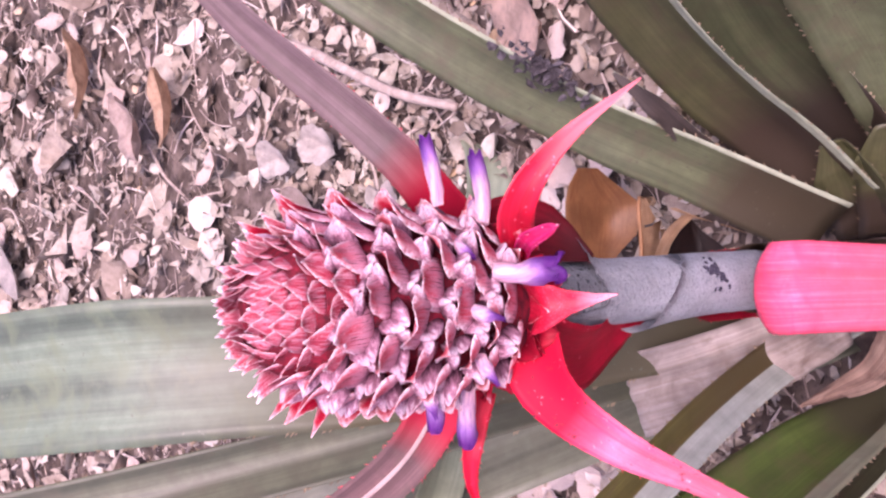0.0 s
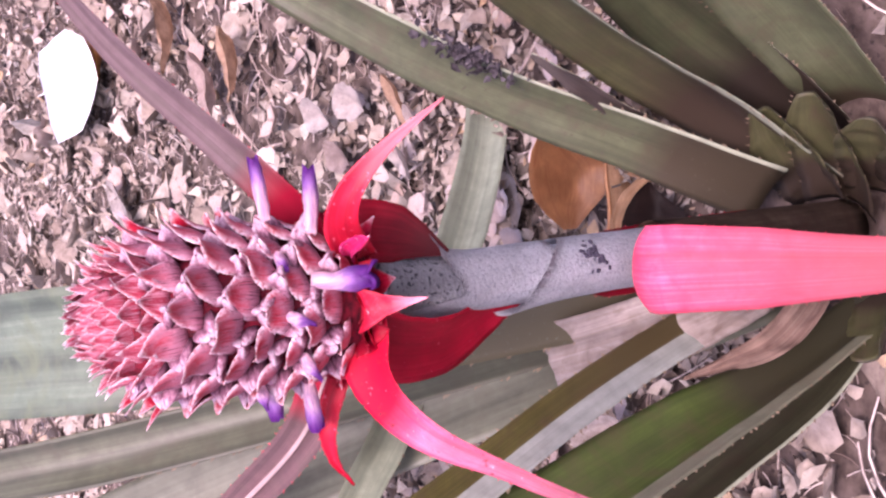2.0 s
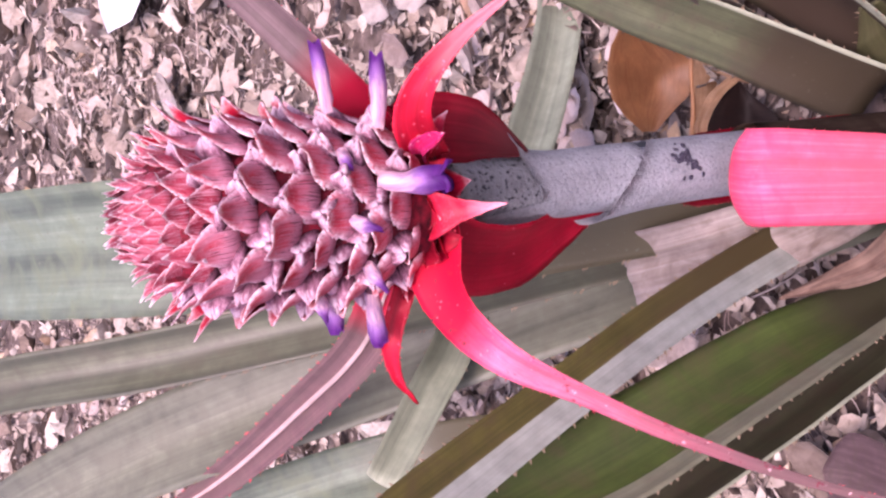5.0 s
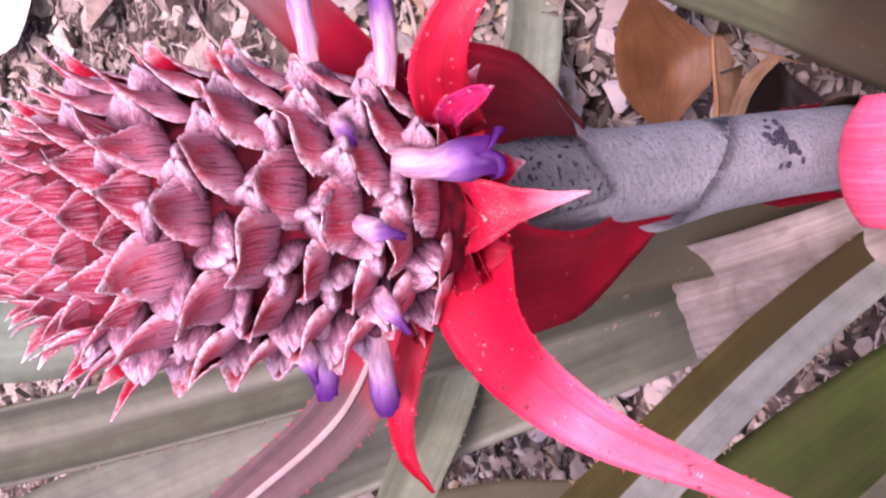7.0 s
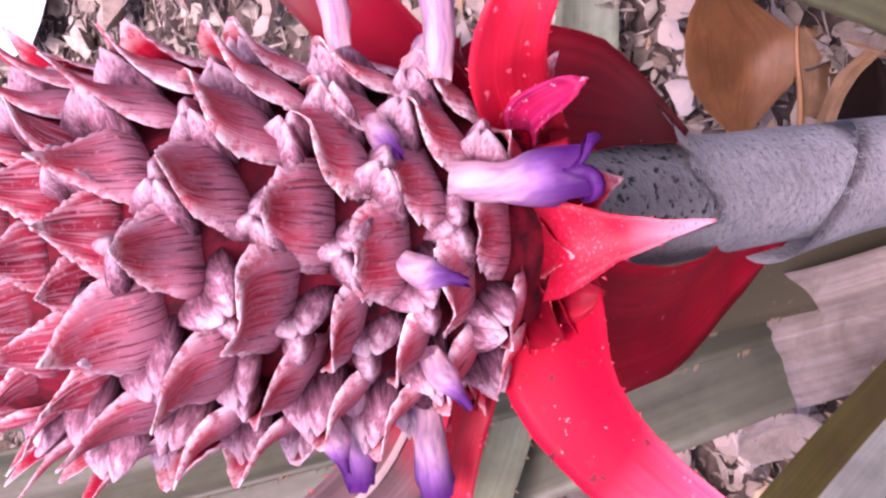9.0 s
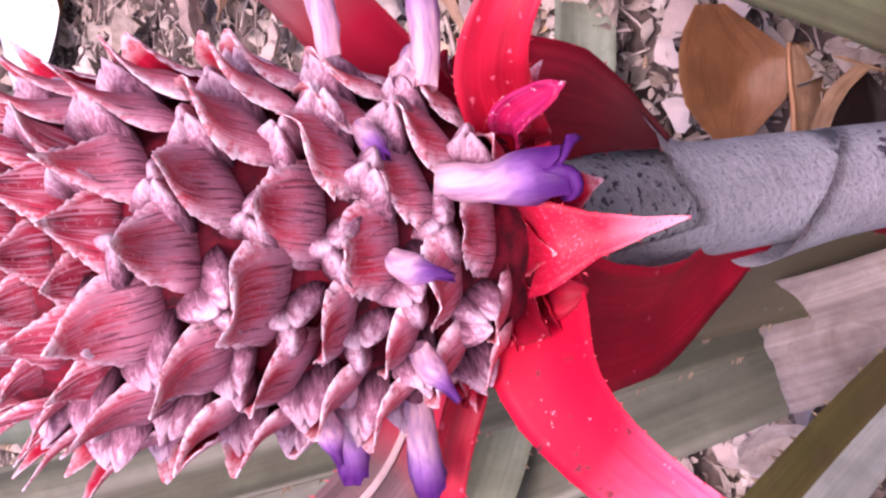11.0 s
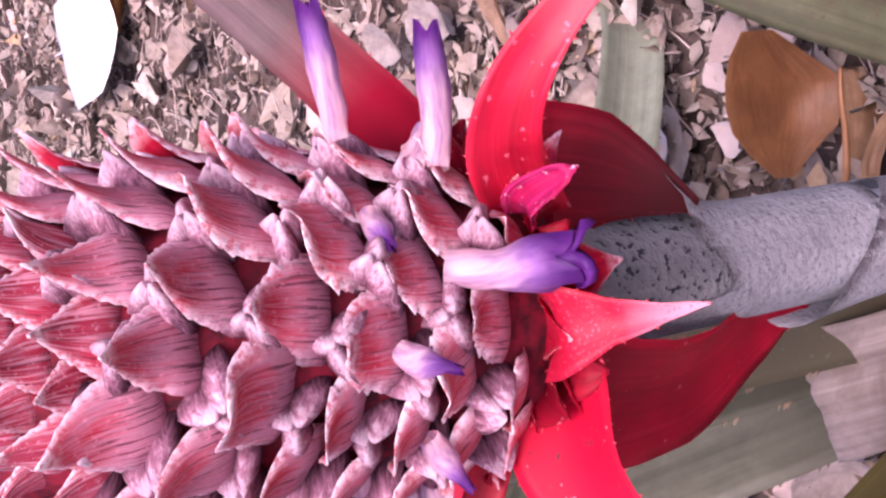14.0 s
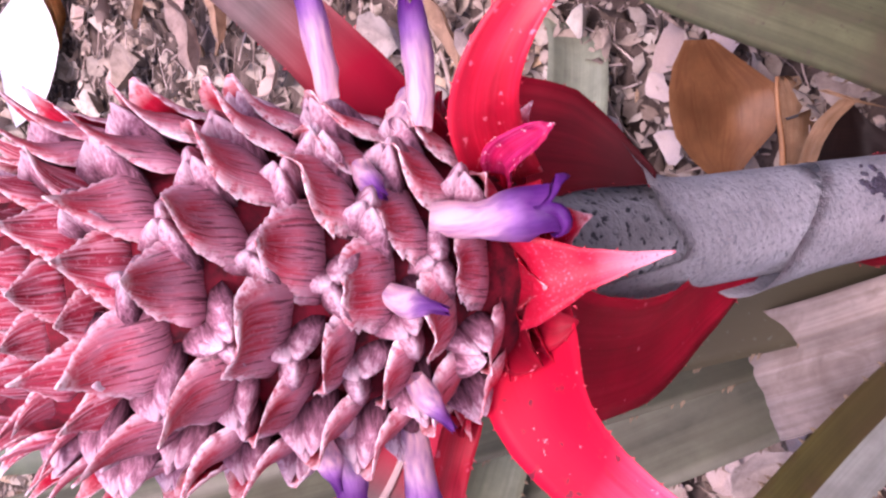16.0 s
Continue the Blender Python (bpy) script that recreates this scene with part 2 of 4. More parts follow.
def scale_material(name, tip, ground, scurf, deep, pale, rim, fine=1.0, dusty=1.0, ribbed=0.50):
    """Floral bract: grey scurf at the foot that thins out towards a pink-red tip, fine fanning lines, pale ragged rim."""
    m, nt, b = material(name, 0.66, 0.22)
    line = fuzz(nt, coords(nt, "UV", (2.4 * fine, 27 * fine, 1)), 1.0, 2.0, 0.65, 0.40)
    cloud = fuzz(nt, coords(nt, "UV", (3.0, 3.0, 1)), 1.0, 3.0)
    frost = fuzz(nt, coords(nt), 1100.0, 3.0, 0.7)
    col = mixed(nt, ramp(nt, cloud, (0.35, (0, 0, 0)), (0.65, (1, 1, 1))), tip, ground)
    dust = nt.nodes.new("ShaderNodeAttribute")
    dust.attribute_name = "dust"

    def summed(a, factor, c):
        node = nt.nodes.new("ShaderNodeMath")
        node.operation = "MULTIPLY_ADD"
        nt.links.new(a, node.inputs[0])
        node.inputs[1].default_value = factor
        node.inputs[2].default_value = 0.0
        if c is not None:
            nt.links.new(c, node.inputs[2])
        return node.outputs[0]

    groove = fuzz(nt, coords(nt, "UV", (2.6 * fine, 25 * fine, 2)), 1.0, 2.0, 0.65, 0.40)
    col = mixed(nt, ramp(nt, line, (0.48, (0, 0, 0)), (0.60, (ribbed, ribbed, ribbed))), col, pale)
    foot = mixed(nt, ramp(nt, groove, (0.39, (0.70, 0.70, 0.70)), (0.47, (0, 0, 0))), scurf, deep)
    share = summed(dust.outputs["Fac"], 0.5 * dusty, summed(cloud, 0.6, summed(line, 0.3, None)))
    col = mixed(nt, ramp(nt, share, (0.57, (0, 0, 0)), (0.85, (0.95, 0.95, 0.95))), col, foot)
    col = mixed(nt, ramp(nt, groove, (0.34, (0.1 + 0.7 * ribbed,) * 3), (0.42, (0, 0, 0))), col, deep)
    col = mixed(nt, ramp(nt, frost, (0.58, (0, 0, 0)), (0.67, (0.75, 0.75, 0.75))), col, pale)
    edge = nt.nodes.new("ShaderNodeAttribute")
    edge.attribute_name = "rim"
    grain = fuzz(nt, coords(nt), 800.0, 3.0)
    wear = nt.nodes.new("ShaderNodeMath")
    wear.operation = "MULTIPLY"
    nt.links.new(edge.outputs["Fac"], wear.inputs[0])
    nt.links.new(ramp(nt, grain, (0.38, (0.15, 0.15, 0.15)), (0.54, (1, 1, 1))), wear.inputs[1])
    col = mixed(nt, wear.outputs[0], col, rim)
    tone = ramp(nt, varied(nt), (0.0, (0.86, 0.82, 0.86)), (1.0, (1.10, 1.08, 1.08)))
    col = mixed(nt, 1.0, col, tone, "MULTIPLY")
    nt.links.new(col, b.inputs["Base Color"])
    relief(nt, b, mixed(nt, 0.5, line, groove), 0.25 + 0.5 * ribbed, 0.0015)
    return m


BRACT = scale_material("dusty floral bract", (0.45, 0.026, 0.050), (0.53, 0.062, 0.098), (0.38, 0.160, 0.222), (0.06, 0.011, 0.025), (0.60, 0.22, 0.28), (0.90, 0.76, 0.81), 1.0, 1.3)
BRACT_RED = scale_material("red floral bract", (0.52, 0.008, 0.040), (0.60, 0.035, 0.080), (0.56, 0.26, 0.32), (0.20, 0.010, 0.026), (0.74, 0.24, 0.31), (0.92, 0.66, 0.72), 1.0, 0.8)
TUFT = scale_material("young tip bract", (0.40, 0.022, 0.052), (0.48, 0.055, 0.095), (0.36, 0.15, 0.20), (0.10, 0.008, 0.022), (0.70, 0.32, 0.39), (0.94, 0.85, 0.88), 0.52, 0.5, 0.90)


def inner_material():
    """Crimson inner side of a floral bract, pale and rough along its toothed rim."""
    m, nt, b = material("inner side of a bract", 0.5, 0.25)
    line = fuzz(nt, coords(nt, "UV", (2, 12, 1)), 1.0, 3.0, 0.6, 0.4)
    col = ramp(nt, line, (0.25, (0.30, 0.004, 0.018)), (0.5, (0.46, 0.008, 0.032)), (0.8, (0.58, 0.03, 0.065)))
    edge = nt.nodes.new("ShaderNodeAttribute")
    edge.attribute_name = "rim"
    grain = fuzz(nt, coords(nt), 800.0, 3.0)
    wear = nt.nodes.new("ShaderNodeMath")
    wear.operation = "MULTIPLY"
    nt.links.new(edge.outputs["Fac"], wear.inputs[0])
    nt.links.new(ramp(nt, grain, (0.36, (0.25, 0.25, 0.25)), (0.56, (1, 1, 1))), wear.inputs[1])
    col = mixed(nt, wear.outputs[0], col, (0.78, 0.52, 0.58))
    dots = ramp(nt, fuzz(nt, coords(nt), 1000.0, 2.0), (0.66, (0, 0, 0)), (0.73, (0.8, 0.8, 0.8)))
    col = mixed(nt, dots, col, (0.75, 0.30, 0.36))
    nt.links.new(col, b.inputs["Base Color"])
    relief(nt, b, line, 0.3, 0.0006)
    see_through(nt, b, col, 0.15)
    return m


BRACT_INNER = inner_material()


def sepal_material():
    """Woolly white towards the tips, grey and pink lower down."""
    m, nt, b = material("woolly sepal", 0.8, 0.15)
    n = fuzz(nt, coords(nt, "Object", (1, 1, 0.22)), 700.0, 4.0, 0.75, 0.5)
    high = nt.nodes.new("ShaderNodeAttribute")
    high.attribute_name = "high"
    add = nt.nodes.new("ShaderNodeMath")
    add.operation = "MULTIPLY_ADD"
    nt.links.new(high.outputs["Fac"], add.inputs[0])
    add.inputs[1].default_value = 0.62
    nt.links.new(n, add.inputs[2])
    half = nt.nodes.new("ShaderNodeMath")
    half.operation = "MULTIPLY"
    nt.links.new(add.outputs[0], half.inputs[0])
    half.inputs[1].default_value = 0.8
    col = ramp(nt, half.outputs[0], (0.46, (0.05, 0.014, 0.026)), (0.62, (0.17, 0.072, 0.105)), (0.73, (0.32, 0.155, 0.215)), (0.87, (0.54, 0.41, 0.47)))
    tone = ramp(nt, varied(nt), (0.0, (0.84, 0.76, 0.80)), (1.0, (1.08, 1.06, 1.08)))
    col = mixed(nt, 1.0, col, tone, "MULTIPLY")
    nt.links.new(col, b.inputs["Base Color"])
    relief(nt, b, n, 0.7, 0.0010)
    return m


SEPAL = sepal_material()


def petal_material():
    """Violet towards the tip, near white at the base."""
    m, nt, b = material("violet petal", 0.45, 0.35)
    sep = nt.nodes.new("ShaderNodeSeparateXYZ")
    nt.links.new(coords(nt, "UV"), sep.inputs[0])
    col = ramp(nt, sep.outputs[0], (0.10, (0.90, 0.66, 0.72)), (0.50, (0.88, 0.66, 0.76)), (0.76, (0.52, 0.27, 0.64)), (0.95, (0.20, 0.04, 0.32)))
    vein = fuzz(nt, coords(nt, "UV", (2, 9, 1)), 1.0, 3.0, 0.6, 0.3)
    col = mixed(nt, 1.0, col, ramp(nt, vein, (0.34, (0.62, 0.50, 0.74)), (0.60, (1.08, 1.06, 1.04))), "MULTIPLY")
    nt.links.new(col, b.inputs["Base Color"])
    see_through(nt, b, col, 0.25)
    return m


PETAL = petal_material()


def litter_material(name, island, stops, rough=0.8, through_light=0.06):
    m, nt, b = material(name, rough, 0.15)
    if island:
        pick = nt.nodes.new("ShaderNodeNewGeometry").outputs["Random Per Island"]
    else:
        pick = varied(nt)
    col = ramp(nt, pick, *stops)
    n = fuzz(nt, coords(nt), 90.0, 4.0, 0.65)
    col = mixed(nt, 1.0, col, ramp(nt, n, (0.3, (0.62, 0.58, 0.56)), (0.6, (1.08, 1.06, 1.05))), "MULTIPLY")
    fine = fuzz(nt, coords(nt), 420.0, 3.0)
    spots = ramp(nt, fine, (0.66, (0, 0, 0)), (0.74, (0.7, 0.7, 0.7)))
    col = mixed(nt, spots, col, (0.12, 0.085, 0.07))
    nt.links.new(col, b.inputs["Base Color"])
    relief(nt, b, n, 0.4, 0.002)
    see_through(nt, b, col, through_light)
    return m


TANS = [(0.0, (0.155, 0.121, 0.100)), (0.16, (0.262, 0.212, 0.176)), (0.34, (0.339, 0.283, 0.242)), (0.52, (0.378, 0.323, 0.280)), (0.68, (0.301, 0.263, 0.228)), (0.82, (0.407, 0.364, 0.318)), (0.95, (0.504, 0.465, 0.413)), (1.0, (0.407, 0.283, 0.171))]
LITTER = litter_material("leaf litter", True, TANS)
FALLEN = litter_material("fallen leaf", False, [(0.0, (0.40, 0.31, 0.275)), (0.3, (0.50, 0.40, 0.36)), (0.5, (0.38, 0.31, 0.29)), (0.75, (0.52, 0.44, 0.40)), (1.0, (0.57, 0.49, 0.46))])
PALE_LITTER = litter_material("pale fallen leaf", False, [(0.0, (0.46, 0.375, 0.345)), (0.5, (0.56, 0.475, 0.445)), (1.0, (0.66, 0.58, 0.55))])
TAN_LEAF = litter_material("tan leaf", False, [(0.0, (0.52, 0.36, 0.25)), (1.0, (0.60, 0.44, 0.33))])
PEACH_LEAF = litter_material("peach leaf", False, [(0.0, (0.66, 0.50, 0.41)), (1.0, (0.72, 0.56, 0.47))])
ORANGE_LEAF = litter_material("orange leaf", False, [(0.0, (0.50, 0.27, 0.10)), (1.0, (0.58, 0.33, 0.14))])
CREAM_LEAF = litter_material("cream leaf", False, [(0.0, (0.50, 0.45, 0.42)), (1.0, (0.60, 0.55, 0.52))])
TWIG = litter_material("twig", True, [(0.0, (0.26, 0.20, 0.175)), (0.5, (0.46, 0.38, 0.34)), (1.0, (0.68, 0.60, 0.56))], through_light=0.0)


# ---- building tools ----
def part(name, bm, mats, parent=None, label="", smooth=True):
    me = bpy.data.meshes.new(name)
    bmesh.ops.recalc_face_normals(bm, faces=bm.faces) if smooth is None else None
    bm.to_mesh(me)
    bm.free()
    for m in mats if isinstance(mats, (list, tuple)) else [mats]:
        me.materials.append(m)
    me.polygons.foreach_set("use_smooth", [bool(smooth)] * len(me.polygons))
    ob = new(name, me)
    if parent is not None:
        ob.parent = parent
    return tagged(ob, label)


def child(name, mesh, m, parent, label=""):
    ob = new(name, mesh)
    ob.parent = parent
    ob.matrix_basis = m
    return tagged(ob, label)


def empty(name, place, label, category, group="", kind=""):
    ob = new(name)
    ob.empty_display_size = 0.02
    ob.location = place
    return tagged(ob, label, category, group, kind)


def spline(points, n):
    """n + 1 places along a Catmull-Rom curve through the points."""
    p = [Vector(q) for q in points]
    p = [2 * p[0] - p[1], *p, 2 * p[-1] - p[-2]]
    spans, out = len(p) - 3, []
    for i in range(n + 1):
        s = min(i / n * spans, spans - 1e-6)
        k, u = int(s), s - int(s)
        a, b, c, d = p[k : k + 4]
        out.append(0.5 * ((2 * b) + (c - a) * u + (2 * a - 5 * b + 4 * c - d) * u * u + (3 * b - a - 3 * c + d) * u**3))
    return out


def at_share(values, s):
    x = s * (len(values) - 1)
    k = min(int(x), len(values) - 2)
    return values[k] + (values[k + 1] - values[k]) * (x - k)


def strap(name, parent, points, half, face, mats, gutter=0.25, thick=0.0012, steps=40, across=8, spines=0.0, gap=0.006, spine_mat=None,
          label="", wave=0.0, seed=1, twist=(0, 0), bow=1.6, ragged=0.0, across_way=None, pale_from=None):
    """A strap leaf with thickness: a channelled blade along the points, which turns its upper side to face, with toothed margins."""
    line = spline(points, steps)
    rnd = random.Random(seed)
    bm = bmesh.new()
    uv = bm.loops.layers.uv.new("UVMap")
    along = bm.verts.layers.float.new("along")
    top, low, frames = [], [], []
    off = rnd.uniform(0, 50)
    for i, c in enumerate(line):
        s = i / steps
        t = (line[min(i + 1, steps)] - line[max(i - 1, 0)]).normalized()
        side = t.cross(Vector(face)).normalized() if across_way is None else (Vector(across_way) - t * t.dot(Vector(across_way))).normalized()
        up = side.cross(t).normalized()
        a = radians(twist[0] + (twist[1] - twist[0]) * s)
        side, up = side * math.cos(a) + up * math.sin(a), up * math.cos(a) - side * math.sin(a)
        w, g = at_share(half, s), gutter if isinstance(gutter, (int, float)) else at_share(gutter, s)
        rows = ([], [])
        for j in range(across + 1):
            v = 2 * j / across - 1
            rip = wave * noise.noise((s * 9 + off, v * 1.3, 0)) * (0.4 + abs(v))
            place = c + side * (w * v) + up * (g * w * abs(v) ** bow + rip)
            if ragged and i == steps:
                place += t * ragged * (1.6 * noise.noise((v * 1.8 + off, 3, 0)) + 0.5 * noise.noise((v * 7 + off, 5, 0)))
            edge = 1 - 0.85 * abs(v) ** 4
            rows[0].append(bm.verts.new(place))
            rows[1].append(bm.verts.new(place - up * thick * edge))
            rows[0][-1][along] = rows[1][-1][along] = s
        top.append(rows[0])
        low.append(rows[1])
        frames.append((c, t, side, up, w, g))
    def quad(a, b, c, d, uvs, slot):
        f = bm.faces.new((a, b, c, d))
        f.material_index = slot
        for loop, q in zip(f.loops, uvs):
            loop[uv].uv = q
    length = sum((line[k + 1] - line[k]).length for k in range(steps)) * 4
    def q(i, j):
        return (i / steps * length + off, j / across)
    last = len(mats) - 1 if isinstance(mats, (list, tuple)) else 0
    for i in range(steps):
        for j in range(across):
            us = (q(i, j), q(i + 1, j), q(i + 1, j + 1), q(i, j + 1))
            mid = (2 * j + 1) / across - 1
            rolled = pale_from is not None and (mid > pale_from if pale_from > 0 else mid < pale_from)
            quad(top[i][j], top[i + 1][j], top[i + 1][j + 1], top[i][j + 1], us, last if rolled else 0)
            quad(low[i][j], low[i][j + 1], low[i + 1][j + 1], low[i + 1][j], (us[0], us[3], us[2], us[1]), last)
        for j, flip in ((0, False), (across, True)):
            us = (q(i, j), q(i + 1, j), q(i + 1, j), q(i, j))
            vs = (top[i][j], low[i][j], low[i + 1][j], top[i + 1][j])
            quad(*(vs[::-1] if flip else vs), us, last)
    for i in (0, steps):
        for j in range(across):
            vs = (top[i][j], top[i][j + 1], low[i][j + 1], low[i][j])
            quad(*(vs if i == 0 else vs[::-1]), (q(i, j),) * 4, last)
    leaf = part(name, bm, mats, parent, label)
    if spines:
        bs, run = bmesh.new(), 0.0
        for i in range(2, steps):
            run += (line[i] - line[i - 1]).length
            while run > gap:
                run -= gap * rnd.uniform(0.75, 1.3)
                c, t, side, up, w, g = frames[i]
                if w < 0.0015:
                    continue
                for sgn in (-1, 1):
                    out = (side * sgn + up * g * bow * 0.7).normalized()
                    foot = c + side * sgn * w + up * (g * w - thick * 0.3) + t * rnd.uniform(-0.4, 0.4) * gap
                    size = spines * rnd.uniform(0.7, 1.25)
                    tip = foot + out * size + t * size * 0.9
                    ring = [bs.verts.new(foot + t * a * size * 0.55 + up * b * size * 0.22 - out * size * 0.25) for a, b in ((-1, 0), (0, 1), (1, 0), (0, -1))]
                    v = bs.verts.new(tip)
                    for k in range(4):
                        bs.faces.new((ring[k], ring[(k + 1) % 4], v))
        tagged(part("spiny_margin", bs, spine_mat or SPINE, leaf, "fine hooked spines"), kind="stuff")
    return leaf


def tube(bm, points, radii, sides=10, slot=0, uv=None, cap=True):
    line = [Vector(p) for p in points]
    rings, ref = [], Vector((0.31, 0.52, 0.79))
    for i, c in enumerate(line):
        t = (line[min(i + 1, len(line) - 1)] - line[max(i - 1, 0)]).normalized()
        a = t.cross(ref).normalized()
        b = t.cross(a)
        rings.append([bm.verts.new(c + radii[i] * (math.cos(2 * math.pi * k / sides) * a + math.sin(2 * math.pi * k / sides) * b)) for k in range(sides)])
    n = len(rings) - 1
    for i in range(n):
        for k in range(sides):
            f = bm.faces.new((rings[i][k], rings[i + 1][k], rings[i + 1][(k + 1) % sides], rings[i][(k + 1) % sides]))
            f.material_index = slot
            if uv:
                for loop, q in zip(f.loops, ((i / n, k / sides), ((i + 1) / n, k / sides), ((i + 1) / n, (k + 1) / sides), (i / n, (k + 1) / sides))):
                    loop[uv].uv = q
    if cap:
        bm.faces.new(rings[0])
        bm.faces.new(rings[-1][::-1])
    return rings


# ---- ground ----
def ground_height(x, y):
    return 0.012 * noise.noise((x * 2.3, y * 2.3, 4.1)) + 0.006 * noise.noise((x * 9, y * 9, 1.7)) - 0.004 - 0.04 * math.exp(-((x - 0.01) ** 2 + (y - 0.255) ** 2) / 0.006)


def stretch(lo, hi, n, far):
    inner = [lo + (hi - lo) * i / n for i in range(n + 1)]
    return [lo - d for d in far[::-1]] + inner + [hi + d for d in far]


def build_ground():
    xs = stretch(-1.6, 1.2, 112, (0.3, 1, 3, 8, 25, 80, 300, 1200))
    ys = stretch(-0.8, 3.6, 150, (0.3, 1, 3, 8, 25, 80, 300, 1200))
    verts = [(x, y, ground_height(x, y)) for y in ys for x in xs]
    w = len(xs)
    faces = [(j * w + i, j * w + i + 1, (j + 1) * w + i + 1, (j + 1) * w + i) for j in range(len(ys) - 1) for i in range(w - 1)]
    me = bpy.data.meshes.new("ground")
    me.from_pydata(verts, [], faces)
    me.materials.append(SOIL)
    me.polygons.foreach_set("use_smooth", [True] * len(me.polygons))
    return tagged(new("ground", me), "dry brown soil under a carpet of leaf litter", "ground", kind="structure")


build_ground()


def leaf_shape(rnd, rows=6, cols=4, point=0.75, wide=0.34, curl=0.5, cup=0.5, crumple=0.05):
    """A dry leaf one unit long: outline, folded midrib, curl and crumple. Returns its places and faces."""
    seed = rnd.uniform(0, 99)
    verts, faces = [], []
    for i in range(rows + 1):
        s = i / rows
        half = wide * (math.sin(math.pi * min(1, s**point)) ** 0.8 + 0.03) * (1 + 0.25 * noise.noise((s * 4, seed, 0)))
        bend = curl * (s - 0.5) * 2
        for j in range(cols + 1):
            v = 2 * j / cols - 1
            lift = cup * half * (abs(v) - 0.4) + crumple * noise.noise((s * 3.5 + seed, v * 2, 2.2)) * 2
            x = math.sin(bend) / max(curl, 0.05) * 0.5 if curl > 0.05 else s - 0.5
            verts.append((x, half * v * (1 + 0.2 * noise.noise((s * 5, v, seed))), lift + 0.5 * (1 - math.cos(bend)) / max(curl, 0.05) * 0.8))
    for i in range(rows):
        for j in range(cols):
            a = i * (cols + 1) + j
            faces.append((a, a + 1, a + cols + 2, a + cols + 1))
    low = min(v[2] for v in verts)
    return [(x, y, z - low) for x, y, z in verts], faces


def scatter(name, count, area, sizes, templates, mat, label, lift, seed, tilt=28):
    """Many small pieces strewn over an area of the ground, joined into one mesh."""
    rnd = random.Random(seed)
    verts, faces = [], []
    for _ in range(count):
        x, y = rnd.uniform(*area[:2]) + rnd.gauss(0, 0.05 * (area[1] - area[0])), rnd.uniform(*area[2:]) + rnd.gauss(0, 0.05 * (area[3] - area[2]))
        if (x - 0.01) ** 2 + (y - 0.255) ** 2 < 0.0064:
            continue
        size = sizes[0] + (sizes[1] - sizes[0]) * rnd.random() ** 2.2
        tv, tf = rnd.choice(templates)
        m = pose(x, y, ground_height(x, y) + lift * rnd.random() ** 1.5, rnd.gauss(0, tilt), rnd.gauss(0, tilt), rnd.uniform(0, 360)) @ Matrix.Diagonal((size, size * rnd.uniform(0.6, 1.3), size, 1))
        base = len(verts)
        verts += [(m @ Vector(v))[:] for v in tv]
        faces += [tuple(base + k for k in f) for f in tf]
    me = bpy.data.meshes.new(name)
    me.from_pydata(verts, [], faces)
    me.materials.append(mat)
    me.polygons.foreach_set("use_smooth", [True] * len(me.polygons))
    return tagged(new(name, me), label, "leaf litter", kind="stuff")


def twig_shape(rnd, n=4, thin=0.02):
    """A bent stalk one unit long, three-sided."""
    bend, turn = rnd.uniform(-0.25, 0.25), rnd.uniform(-0.2, 0.2)
    verts, faces = [], []
    for i in range(n + 1):
        s = i / n
        r = thin * (1.1 - 0.6 * s)
        for k in range(3):
            a = k * 2.094
            verts.append((s - 0.5, bend * math.sin(s * 3.1) + r * math.cos(a), 0.03 + turn * s * 0.3 + r * math.sin(a)))
    for i in range(n):
        for k in range(3):
            a, b = i * 3 + k, i * 3 + (k + 1) % 3
            faces.append((a, b, b + 3, a + 3))
    return verts, faces


_rnd = random.Random(5)
CHIPS = [leaf_shape(_rnd, 3, 2, _rnd.uniform(0.6, 1.2), _rnd.uniform(0.16, 0.42), _rnd.uniform(0.1, 1.0), _rnd.uniform(-0.3, 0.7), 0.10) for _ in range(16)]
STICKS = [twig_shape(_rnd, 4, _rnd.uniform(0.012, 0.035)) for _ in range(8)]
scatter("leaf_litter", 26000, (-0.95, 0.6, 0.15, 2.0), (0.005, 0.026), CHIPS, LITTER, "dense carpet of small dry brown leaf fragments on soil", 0.016, 11)
scatter("leaf_litter", 4200, (-2.0, 0.9, 1.9, 4.2), (0.015, 0.06), CHIPS, LITTER, "carpet of dry brown leaves further off on soil", 0.015, 12)
scatter("leaf_litter", 2600, (-0.5, 0.4, -0.4, 0.2), (0.006, 0.022), CHIPS, LITTER, "dry leaf fragments on soil before the plant", 0.012, 14)
scatter("leaf_litter", 5200, (-0.28, 0.22, 0.30, 0.72), (0.005, 0.020), CHIPS, LITTER, "dry leaf fragments gathered behind the plant", 0.014, 15)
scatter("leaf_litter", 14000, (-3.5, 3.0, -2.2, 6.0), (0.03, 0.09), CHIPS, LITTER, "scattered dry leaves on the bare soil around", 0.012, 16)
scatter("plant_debris", 9500, (-0.9, 0.6, 0.15, 2.2), (0.012, 0.055), STICKS, TWIG, "thin dry stalks and rootlets strewn over the litter", 0.011, 13, 9)


